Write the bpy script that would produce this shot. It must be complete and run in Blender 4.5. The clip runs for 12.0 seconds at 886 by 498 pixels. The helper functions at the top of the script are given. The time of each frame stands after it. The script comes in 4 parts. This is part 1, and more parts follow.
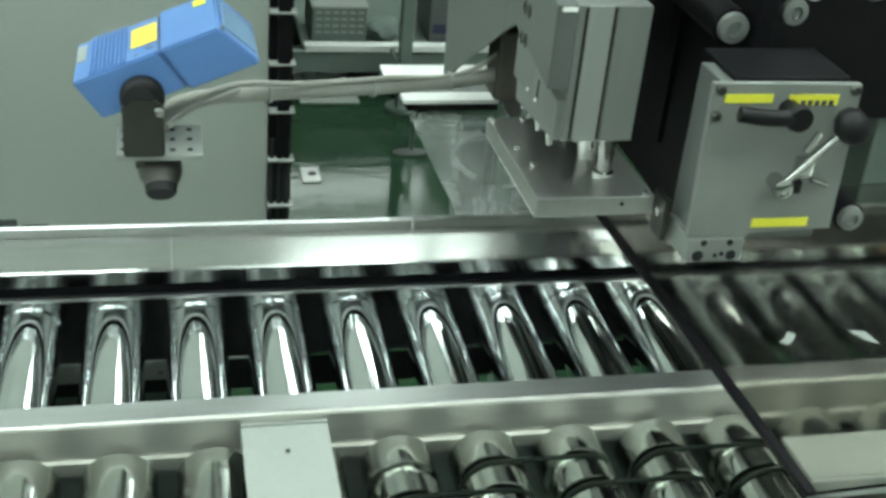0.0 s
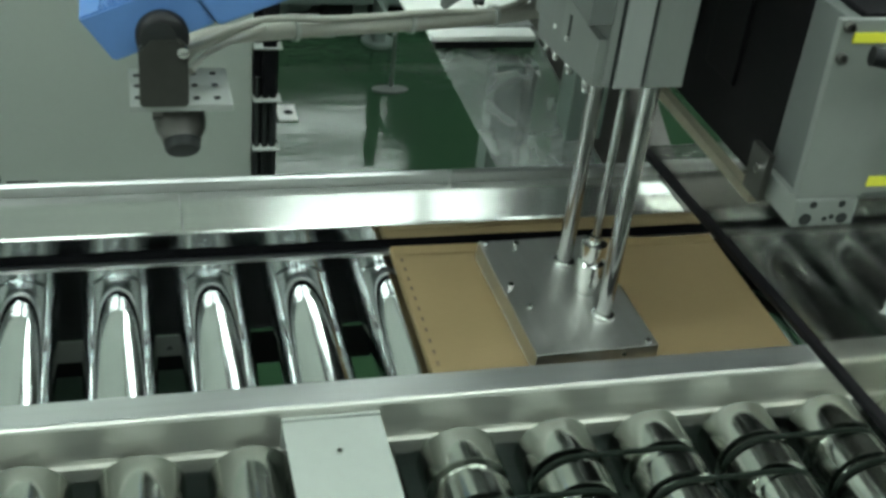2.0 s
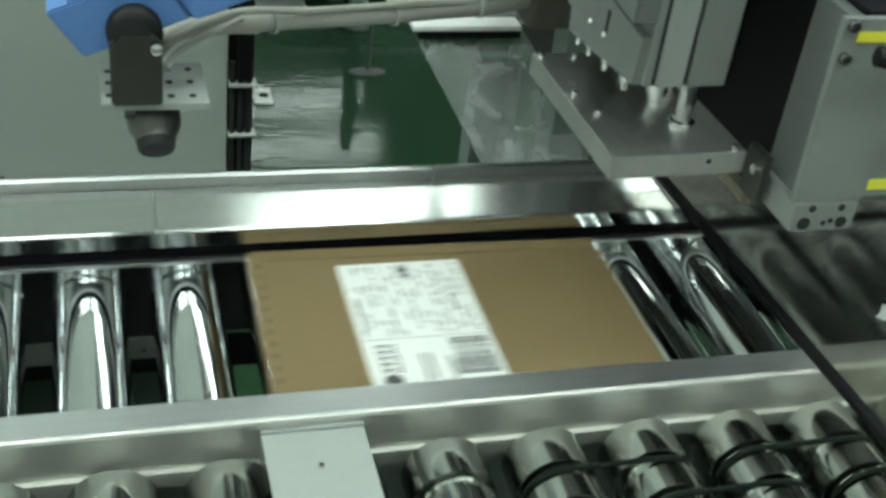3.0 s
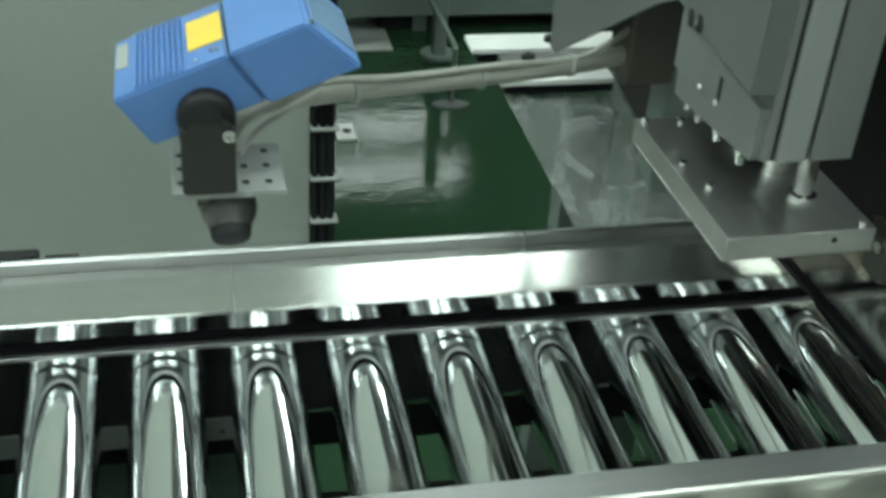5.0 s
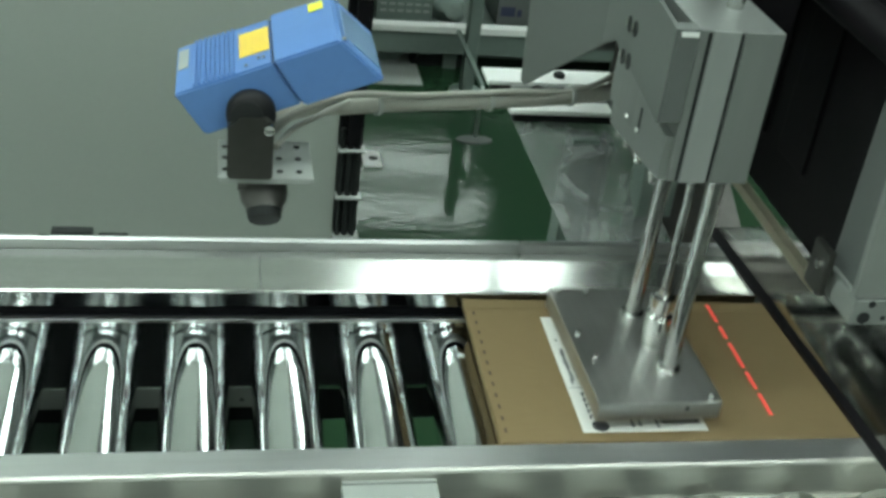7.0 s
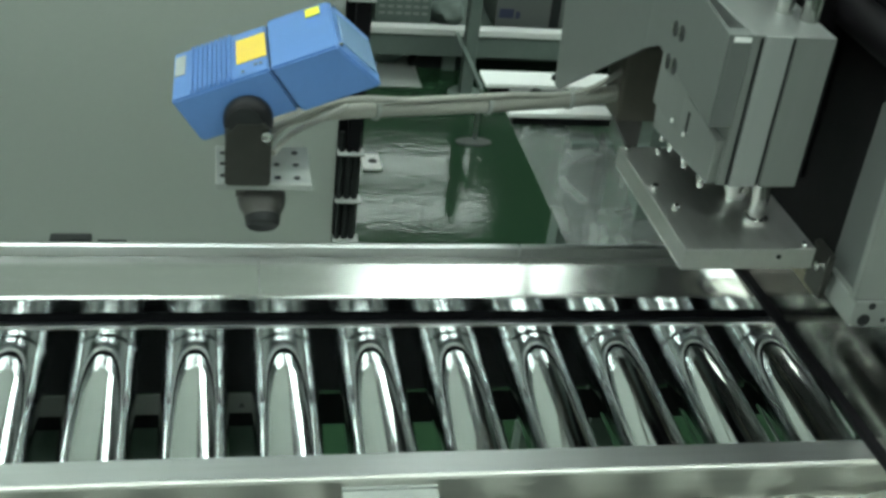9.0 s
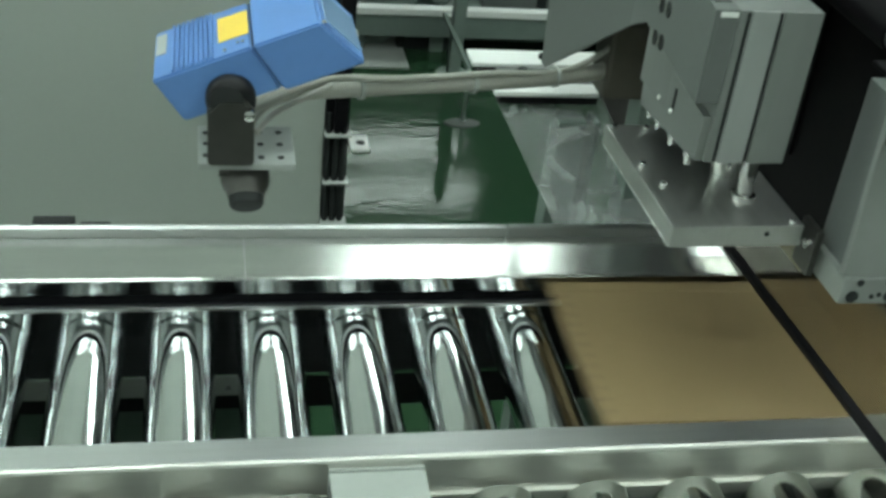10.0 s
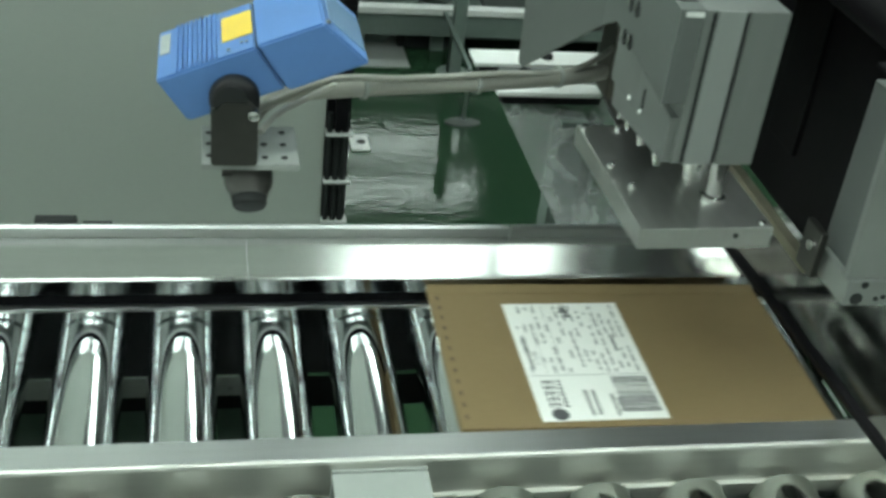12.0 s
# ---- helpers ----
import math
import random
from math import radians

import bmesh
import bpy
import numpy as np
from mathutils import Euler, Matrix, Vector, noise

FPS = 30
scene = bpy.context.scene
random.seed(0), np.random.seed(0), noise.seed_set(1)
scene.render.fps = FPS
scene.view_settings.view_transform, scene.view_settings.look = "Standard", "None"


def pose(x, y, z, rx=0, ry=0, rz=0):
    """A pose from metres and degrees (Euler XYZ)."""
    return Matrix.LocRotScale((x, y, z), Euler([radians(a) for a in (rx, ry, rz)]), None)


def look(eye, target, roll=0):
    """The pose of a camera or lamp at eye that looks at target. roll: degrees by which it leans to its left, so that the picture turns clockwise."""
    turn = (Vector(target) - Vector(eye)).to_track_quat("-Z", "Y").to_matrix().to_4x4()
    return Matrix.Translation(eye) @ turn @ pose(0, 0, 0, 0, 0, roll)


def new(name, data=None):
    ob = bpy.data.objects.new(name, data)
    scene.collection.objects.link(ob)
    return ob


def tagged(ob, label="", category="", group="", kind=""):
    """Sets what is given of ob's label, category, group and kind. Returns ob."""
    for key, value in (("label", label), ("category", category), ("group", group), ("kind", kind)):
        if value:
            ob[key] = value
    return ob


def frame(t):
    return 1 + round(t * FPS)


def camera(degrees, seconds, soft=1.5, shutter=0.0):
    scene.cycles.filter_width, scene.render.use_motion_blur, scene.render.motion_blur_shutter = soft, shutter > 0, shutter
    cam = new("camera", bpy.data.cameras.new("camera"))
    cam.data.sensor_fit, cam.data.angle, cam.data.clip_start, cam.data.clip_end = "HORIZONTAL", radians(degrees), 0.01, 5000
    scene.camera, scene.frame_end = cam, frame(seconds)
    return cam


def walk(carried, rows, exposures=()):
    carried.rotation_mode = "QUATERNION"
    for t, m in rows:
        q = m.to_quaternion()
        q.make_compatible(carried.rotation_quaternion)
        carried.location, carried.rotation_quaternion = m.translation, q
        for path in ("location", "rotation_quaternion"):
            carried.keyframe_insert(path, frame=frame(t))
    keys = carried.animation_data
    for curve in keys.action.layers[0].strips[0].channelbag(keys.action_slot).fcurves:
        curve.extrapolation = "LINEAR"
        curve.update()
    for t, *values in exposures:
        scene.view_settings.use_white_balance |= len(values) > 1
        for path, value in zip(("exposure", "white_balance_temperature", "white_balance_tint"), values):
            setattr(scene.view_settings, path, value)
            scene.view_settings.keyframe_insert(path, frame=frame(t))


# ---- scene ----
cam = camera(40.4, 12.0, soft=3.2, shutter=0.5)
PATH = [
    (0, (0.175, -1.045, 1.461), (0.606, 0.635, 0.465), 5.5),
    (0.5, (0.118, -1.015, 1.447), (0.655, 0.642, 0.465), 8.6),
    (1, (0.102, -0.977, 1.428), (0.694, 0.651, 0.428), 10.0),
    (1.5, (0.11, -0.938, 1.419), (0.628, 0.678, 0.361), 8.0),
    (2, (0.123, -0.899, 1.403), (0.629, 0.705, 0.321), 6.8),
    (2.5, (0.122, -0.878, 1.399), (0.668, 0.703, 0.303), 7.7),
    (4.5, (0.141, -0.799, 1.399), (0.628, 0.779, 0.271), 6.2),
    (5, (0.138, -0.786, 1.405), (0.548, 0.835, 0.308), 4.4),
    (5.5, (0.129, -0.821, 1.425), (0.468, 0.842, 0.367), 4.0),
    (6, (0.121, -0.861, 1.439), (0.418, 0.832, 0.416), 4.5),
    (6.5, (0.123, -0.896, 1.443), (0.442, 0.784, 0.405), 5.9),
    (7, (0.126, -0.914, 1.446), (0.503, 0.751, 0.404), 7.4),
    (7.5, (0.125, -0.913, 1.448), (0.505, 0.748, 0.399), 7.3),
    (9.5, (0.13, -0.91, 1.447), (0.508, 0.757, 0.408), 6.8),
    (10, (0.132, -0.907, 1.442), (0.524, 0.741, 0.379), 6.9),
    (10.5, (0.131, -0.908, 1.442), (0.527, 0.736, 0.375), 7.1),
    (11, (0.132, -0.908, 1.444), (0.53, 0.735, 0.376), 7.0),
    (11.5, (0.132, -0.906, 1.443), (0.532, 0.74, 0.379), 7.0),
    (12, (0.129, -0.904, 1.442), (0.523, 0.743, 0.377), 7.1),
]
walk(cam, [(t, look(eye, target, roll)) for t, eye, target, roll in PATH], [(0, 0.2), (0.7, 0.1), (1.6, -0.11), (12, -0.11)])

# ---- light ----
world = bpy.data.worlds.new("world")
scene.world = world
world.use_nodes = True
world.node_tree.nodes["Background"].inputs[0].default_value = (0.75, 0.9, 0.85, 1)
world.node_tree.nodes["Background"].inputs[1].default_value = 0.12
scene.view_settings.exposure = 0.0

AX, ROLL_R, PITCH, PHASE = 0.773, 0.0295, 0.07815, -0.0045
TOP = AX + ROLL_R


# ---- materials ----
def material(name, color, rough=0.5, metal=0.0, grain=0.0, grain_scale=60.0, bump=0.0, stretch=(1, 1, 1),
             stain=0.0, stain_scale=4.0, coat=0.0, emit=0.0, rough_var=0.0, tone=None):
    m = bpy.data.materials.new(name)
    m.use_nodes = True
    nt = m.node_tree
    b = nt.nodes["Principled BSDF"]
    b.inputs["Base Color"].default_value = (*color, 1)
    b.inputs["Roughness"].default_value = rough
    b.inputs["Metallic"].default_value = metal
    b.inputs["Coat Weight"].default_value = coat
    b.inputs["Coat Roughness"].default_value = 0.1
    if emit:
        b.inputs["Emission Color"].default_value = (*color, 1)
        b.inputs["Emission Strength"].default_value = emit
    if grain or bump or stain or rough_var:
        co = nt.nodes.new("ShaderNodeTexCoord")
        mp = nt.nodes.new("ShaderNodeMapping")
        mp.inputs["Scale"].default_value = stretch
        nt.links.new(co.outputs["Object"], mp.inputs["Vector"])
        fine = nt.nodes.new("ShaderNodeTexNoise")
        fine.inputs["Scale"].default_value = grain_scale
        fine.inputs["Detail"].default_value = 6
        nt.links.new(mp.outputs[0], fine.inputs["Vector"])
        wide = nt.nodes.new("ShaderNodeTexNoise")
        wide.inputs["Scale"].default_value = stain_scale
        wide.inputs["Detail"].default_value = 4
        nt.links.new(co.outputs["Object"], wide.inputs["Vector"])
        dark = tone or tuple(c * 0.55 for c in color)
        mix1 = nt.nodes.new("ShaderNodeMix")
        mix1.data_type = "RGBA"
        mix1.inputs[6].default_value = (*color, 1)
        mix1.inputs[7].default_value = (*dark, 1)
        r1 = nt.nodes.new("ShaderNodeMapRange")
        r1.inputs[1].default_value, r1.inputs[2].default_value = 0.35, 0.75
        r1.inputs[3].default_value, r1.inputs[4].default_value = 0.0, grain
        nt.links.new(fine.outputs[0], r1.inputs[0])
        nt.links.new(r1.outputs[0], mix1.inputs[0])
        mix2 = nt.nodes.new("ShaderNodeMix")
        mix2.data_type = "RGBA"
        r2 = nt.nodes.new("ShaderNodeMapRange")
        r2.inputs[1].default_value, r2.inputs[2].default_value = 0.4, 0.7
        r2.inputs[3].default_value, r2.inputs[4].default_value = 0.0, stain
        nt.links.new(wide.outputs[0], r2.inputs[0])
        nt.links.new(r2.outputs[0], mix2.inputs[0])
        nt.links.new(mix1.outputs[2], mix2.inputs[6])
        mix2.inputs[7].default_value = (*dark, 1)
        nt.links.new(mix2.outputs[2], b.inputs["Base Color"])
        if rough_var:
            r3 = nt.nodes.new("ShaderNodeMapRange")
            r3.inputs[1].default_value, r3.inputs[2].default_value = 0.3, 0.7
            r3.inputs[3].default_value, r3.inputs[4].default_value = rough, rough + rough_var
            nt.links.new(wide.outputs[0], r3.inputs[0])
            nt.links.new(r3.outputs[0], b.inputs["Roughness"])
        if bump:
            bp = nt.nodes.new("ShaderNodeBump")
            bp.inputs["Strength"].default_value = bump
            bp.inputs["Distance"].default_value = 0.002
            nt.links.new(fine.outputs[0], bp.inputs["Height"])
            nt.links.new(bp.outputs[0], b.inputs["Normal"])
    return m


CHROME = material("zinc plated steel", (0.72, 0.74, 0.745), 0.07, 1.0, grain=0.25, grain_scale=40, stretch=(1, 0.1, 1), stain=0.25, stain_scale=14, rough_var=0.05)
# Darker copy of the roller steel; its tone imitates dark surroundings mirrored in it.
CHROME_DIM = material("roller steel dimmed for dark reflections", (0.5, 0.52, 0.48), 0.09, 1.0, grain=0.3, grain_scale=40, stretch=(1, 0.1, 1), stain=0.4, stain_scale=12, rough_var=0.1)
STEEL = material("brushed stainless steel", (0.58, 0.59, 0.585), 0.26, 1.0, grain=0.25, grain_scale=180, stretch=(0.04, 1, 1), stain=0.15, stain_scale=3, rough_var=0.07)
SHEET = material("rolled steel sheet", (0.58, 0.6, 0.6), 0.3, 1.0, grain=0.2, grain_scale=30, stain=0.4, stain_scale=9, rough_var=0.2)
PAD = material("milled aluminium", (0.6, 0.6, 0.585), 0.33, 1.0, grain=0.2, grain_scale=120, stretch=(1, 0.06, 1), stain=0.2, stain_scale=20, rough_var=0.12)
ALU = material("anodised aluminium", (0.26, 0.272, 0.264), 0.42, 0.6, grain=0.12, grain_scale=200, stretch=(1, 1, 0.05), stain=0.15)
ALU_LIGHT = material("bright anodised aluminium", (0.36, 0.375, 0.365), 0.38, 0.5, grain=0.12, grain_scale=200, stretch=(1, 1, 0.05), stain=0.12)
GREY = material("grey enamel paint", (0.108, 0.117, 0.112), 0.45, 0.0, grain=0.1, grain_scale=150, stain=0.12, bump=0.04)
PALE = material("pale grey paint", (0.31, 0.328, 0.308), 0.5, 0.0, grain=0.08, grain_scale=120, stain=0.15, bump=0.05)
UNIT = material("light grey machine paint", (0.2, 0.212, 0.2), 0.45, 0.0, grain=0.08, grain_scale=120, stain=0.18, stain_scale=12, bump=0.05)
WALL = material("grey green panel paint", (0.365, 0.394, 0.357), 0.55, 0.0, grain=0.06, grain_scale=90, stain=0.15, stain_scale=1.4, bump=0.03)
BLACK = material("black anodised metal", (0.004, 0.004, 0.005), 0.5, 0.0, grain=0.3, grain_scale=80, stain=0.4, stain_scale=9, tone=(0.014, 0.011, 0.013))
DARK = material("dark rubber", (0.018, 0.02, 0.02), 0.6, 0.0, grain=0.3, grain_scale=60)
GUARD = material("satin steel guard rail", (0.5, 0.51, 0.49), 0.17, 0.92, grain=0.2, grain_scale=150, stretch=(0.05, 1, 1), stain=0.2, stain_scale=5, rough_var=0.08)
BRUSH = material("black rubber strip", (0.004, 0.004, 0.005), 0.7)
POLISH = material("polished steel rail", (0.6, 0.6, 0.56), 0.34, 0.85, grain=0.2, grain_scale=150, stretch=(0.05, 1, 1), stain=0.15, stain_scale=3, rough_var=0.05)
SATIN = material("satin brushed steel", (0.56, 0.57, 0.57), 0.4, 1.0, grain=0.2, grain_scale=160, stretch=(0.05, 1, 1), stain=0.15, stain_scale=4)
CLEAR = bpy.data.materials.new("crumpled clear plastic film")
CLEAR.use_nodes = True
_t = CLEAR.node_tree
_p = _t.nodes["Principled BSDF"]
_p.inputs["Base Color"].default_value = (0.36, 0.38, 0.37, 1)
_p.inputs["Roughness"].default_value = 0.16
_c = _t.nodes.new("ShaderNodeTexCoord")
_w = _t.nodes.new("ShaderNodeTexNoise")
_w.inputs["Scale"].default_value = 16
_w.inputs["Detail"].default_value = 3
_w.inputs["Distortion"].default_value = 1.2
_t.links.new(_c.outputs["Object"], _w.inputs["Vector"])
_r = _t.nodes.new("ShaderNodeMapRange")
_r.inputs[1].default_value, _r.inputs[2].default_value = 0.42, 0.68
_r.inputs[3].default_value, _r.inputs[4].default_value = 0.25, 0.72
_t.links.new(_w.outputs[0], _r.inputs[0])
_t.links.new(_r.outputs[0], _p.inputs["Alpha"])
_u = _t.nodes.new("ShaderNodeBump")
_u.inputs["Strength"].default_value = 0.5
_u.inputs["Distance"].default_value = 0.004
_t.links.new(_w.outputs[0], _u.inputs["Height"])
_t.links.new(_u.outputs[0], _p.inputs["Normal"])
ROD = material("oiled steel rod", (0.36, 0.36, 0.35), 0.16, 1.0, grain=0.2, grain_scale=60, stretch=(1, 1, 0.1))
SHAFT = material("polished steel shaft", (0.6, 0.6, 0.58), 0.14, 1.0, grain=0.15, grain_scale=90, stretch=(1, 1, 0.1))
FLOOR = material("green floor coating", (0.023, 0.052, 0.026), 0.045, 0.0, grain=0.25, grain_scale=34, stain=0.5, stain_scale=1.6, bump=0.22, coat=0.0, rough_var=0.03, tone=(0.014, 0.045, 0.024))
# The housing's blue made paler, for light falling on the scanner's end.
BLUE_LIT = material("blue window lightened as if lit", (0.2, 0.31, 0.47), 0.25, grain=0.05)
BLUE = material("blue plastic housing", (0.092, 0.20, 0.46), 0.42, 0.0, grain=0.08, grain_scale=200, bump=0.05, stain=0.1, stain_scale=25)
YELLOW = material("yellow warning sticker", (0.72, 0.50, 0.07), 0.5, grain=0.2, grain_scale=300, tone=(0.5, 0.36, 0.08))
OCHRE = material("faded yellow sticker", (0.35, 0.28, 0.05), 0.6, grain=0.3, grain_scale=300, stain=0.4, stain_scale=120)
LEMON = material("lemon yellow tape", (0.78, 0.74, 0.06), 0.5, grain=0.1, grain_scale=200)
WHITE = material("white plastic", (0.78, 0.79, 0.77), 0.4, grain=0.05, grain_scale=90, stain=0.06)
PAPER = material("label paper", (0.78, 0.78, 0.75), 0.6, grain=0.06, grain_scale=220)
INK = material("black print", (0.06, 0.06, 0.065), 0.6)
INK_GREY = material("small grey print", (0.3, 0.3, 0.3), 0.6, grain=0.5, grain_scale=900, tone=(0.2, 0.2, 0.2))
CARD = material("brown corrugated cardboard", (0.208, 0.15, 0.077), 0.75, grain=0.3, grain_scale=55, stretch=(1, 9, 1), stain=0.25, stain_scale=7, bump=0.1, tone=(0.168, 0.118, 0.058))
# Dark steel parts; also the rail's colour where the cover dims it.
STEELDARK = material("dark burnished steel and dimmed rail", (0.11, 0.107, 0.1), 0.35, 0.9, grain=0.2, grain_scale=90, stain=0.3, stain_scale=20)
BROWN = material("brown grey casting", (0.075, 0.07, 0.055), 0.55, 0.2, grain=0.3, grain_scale=60, bump=0.1)
INK_BLUE = material("dark blue print", (0.03, 0.035, 0.08), 0.6)
CARD_CUT = material("cut cardboard edge", (0.095, 0.066, 0.04), 0.85, grain=0.6, grain_scale=400)
BEIGE = material("beige foam strip", (0.28, 0.255, 0.19), 0.7, grain=0.3, grain_scale=90)
CABLE = material("grey cable sheath", (0.3, 0.3, 0.265), 0.5, grain=0.15, grain_scale=160)
CEIL = material("ceiling paint", (0.31, 0.33, 0.32), 0.8, grain=0.05, stain=0.1, stain_scale=1.0)
LIGHTWALL = material("white wall paint", (0.78, 0.8, 0.78), 0.7, grain=0.05, stain=0.15, stain_scale=0.8)
BACK = material("dark workshop wall", (0.10, 0.12, 0.11), 0.6, grain=0.2, grain_scale=8, stain=0.5, stain_scale=1.2)
FRAME = material("green grey machine frame", (0.16, 0.2, 0.18), 0.5, grain=0.15, grain_scale=70, stain=0.3, stain_scale=6)
TUBE = material("lit fluorescent diffuser", (0.84, 1.0, 0.93), 0.5, emit=20.0)
LASER = material("red laser light", (0.9, 0.09, 0.07), 0.5, emit=0.55)
BELT = material("green drive belt", (0.007, 0.011, 0.008), 0.6)
KNOB = material("black moulded knob", (0.008, 0.008, 0.009), 0.4)

ACRYL = bpy.data.materials.new("smoked clear acrylic")
ACRYL.use_nodes = True
_n = ACRYL.node_tree.nodes
_b = _n["Principled BSDF"]
_b.inputs["Base Color"].default_value = (0.64, 0.63, 0.585, 1)
_b.inputs["Roughness"].default_value = 0.09
_b.inputs["IOR"].default_value = 1.45
_b.inputs["Transmission Weight"].default_value = 1.0


for _m, _v in ((BLACK, 0.15), (BRUSH, 0.05), (KNOB, 0.2), (BELT, 0.1), (DARK, 0.25), (CARD, 0.2), (FRAME, 0.3), (FLOOR, 0.22)):
    _m.node_tree.nodes["Principled BSDF"].inputs["Specular IOR Level"].default_value = _v


# ---- building blocks ----
def mesh_of(name, bm, mat):
    me = bpy.data.meshes.new(name)
    bmesh.ops.recalc_face_normals(bm, faces=bm.faces)
    bm.to_mesh(me)
    bm.free()
    me.materials.append(mat)
    return me


def part(name, bm, mat, parent=None, label="", smooth=False):
    me = mesh_of(name, bm, mat)
    if smooth:
        for p in me.polygons:
            p.use_smooth = True
        me.set_sharp_from_angle(angle=radians(40))
    ob = new(name, me)
    ob.parent = parent
    if label:
        tagged(ob, label)
    return ob


def thing(name, label, category, at=None, group="", kind=""):
    ob = new(name)
    ob.empty_display_size = 0.05
    if at is not None:
        ob.matrix_basis = at
    return tagged(ob, label, category, group, kind)


def box(x0, x1, y0, y1, z0, z1, bevel=0.0, bm=None, m=None):
    own = bm is None
    b = bmesh.new()
    bmesh.ops.create_cube(b, size=1)
    bmesh.ops.scale(b, vec=(x1 - x0, y1 - y0, z1 - z0), verts=b.verts)
    bmesh.ops.translate(b, vec=((x0 + x1) / 2, (y0 + y1) / 2, (z0 + z1) / 2), verts=b.verts)
    if bevel:
        bmesh.ops.bevel(b, geom=b.edges[:], offset=bevel, segments=2, affect="EDGES", profile=0.6)
    if m is not None:
        b.transform(m)
    if own:
        return b
    return join(bm, b)


def join(bm, b):
    me = bpy.data.meshes.new("tmp")
    b.to_mesh(me)
    b.free()
    bm.from_mesh(me)
    bpy.data.meshes.remove(me)
    return bm


def cyl(p, q, r, seg=24, bm=None, r2=None, bevel=0.0):
    p, q = Vector(p), Vector(q)
    b = bmesh.new()
    bmesh.ops.create_cone(b, cap_ends=True, segments=seg, radius1=r, radius2=r if r2 is None else r2, depth=(q - p).length)
    if bevel:
        caps = [e for e in b.edges if abs(e.verts[0].co.z - e.verts[1].co.z) < 1e-6]
        bmesh.ops.bevel(b, geom=caps, offset=bevel, segments=2, affect="EDGES")
    b.transform(Matrix.Translation((p + q) / 2) @ (q - p).to_track_quat("Z", "Y").to_matrix().to_4x4())
    if bm is None:
        return b
    return join(bm, b)


def prism(points, axis, a0, a1, bevel=0.0):
    """A flat outline, drawn in the two other axes, drawn out along one axis."""
    b = bmesh.new()
    def at(u, v, a):
        return {"x": (a, u, v), "y": (u, a, v), "z": (u, v, a)}[axis]
    low = [b.verts.new(at(u, v, a0)) for u, v in points]
    high = [b.verts.new(at(u, v, a1)) for u, v in points]
    n = len(points)
    b.faces.new(low)
    b.faces.new(high[::-1])
    for i in range(n):
        b.faces.new((low[i], low[(i + 1) % n], high[(i + 1) % n], high[i]))
    if bevel:
        bmesh.ops.bevel(b, geom=b.edges[:], offset=bevel, segments=2, affect="EDGES")
    return b


def lathe(profile, axis_from, axis_to, seg=32, bm=None):
    """A turned body: (distance along the axis, radius) pairs."""
    p, q = Vector(axis_from), Vector(axis_to)
    d = (q - p).normalized()
    rot = d.to_track_quat("Z", "Y").to_matrix()
    b = bmesh.new()
    rings = []
    for s, r in profile:
        rings.append([b.verts.new(p + rot @ Vector((r * math.cos(2 * math.pi * k / seg), r * math.sin(2 * math.pi * k / seg), s))) for k in range(seg)])
    for a, c in zip(rings, rings[1:]):
        for k in range(seg):
            b.faces.new((a[k], a[(k + 1) % seg], c[(k + 1) % seg], c[k]))
    b.faces.new(rings[0])
    b.faces.new(rings[-1])
    if bm is None:
        return b
    return join(bm, b)


def tube(points, r, seg=12):
    """A bent round bar through the points."""
    pts = [Vector(p) for p in points]
    b = bmesh.new()
    rings = []
    for i, p in enumerate(pts):
        d = (pts[min(i + 1, len(pts) - 1)] - pts[max(i - 1, 0)]).normalized()
        rot = d.to_track_quat("Z", "Y").to_matrix()
        rings.append([b.verts.new(p + rot @ Vector((r * math.cos(2 * math.pi * k / seg), r * math.sin(2 * math.pi * k / seg), 0))) for k in range(seg)])
    for a, c in zip(rings, rings[1:]):
        for k in range(seg):
            b.faces.new((a[k], a[(k + 1) % seg], c[(k + 1) % seg], c[k]))
    b.faces.new(rings[0])
    b.faces.new(rings[-1])
    return b


def curve_points(points, n=24):
    """A smooth line through a few points."""
    pts = [Vector(p) for p in points]
    out = []
    for i in range(len(pts) - 1):
        p0, p1, p2, p3 = pts[max(i - 1, 0)], pts[i], pts[i + 1], pts[min(i + 2, len(pts) - 1)]
        for k in range(n):
            t = k / n
            out.append(0.5 * ((2 * p1) + (p2 - p0) * t + (2 * p0 - 5 * p1 + 4 * p2 - p3) * t * t + (3 * p1 - p0 - 3 * p2 + p3) * t ** 3))
    out.append(pts[-1])
    return out


def screw(x, y, z, r, parent, axis="z", mat=None, name="screw"):
    """A socket screw head, standing out along the axis."""
    d = {"z": Vector((0, 0, 1)), "y": Vector((0, -1, 0)), "x": Vector((-1, 0, 0))}[axis]
    p = Vector((x, y, z))
    b = lathe([(0, r), (r * 0.7, r), (r * 0.9, r * 0.85), (r * 0.9, r * 0.5), (r * 0.4, r * 0.45)], p, p + d, 14)
    return part(name, b, mat or SHAFT, parent, smooth=True)


# ---- the room ----
PART_Y, PART_X = 1.0, 0.345


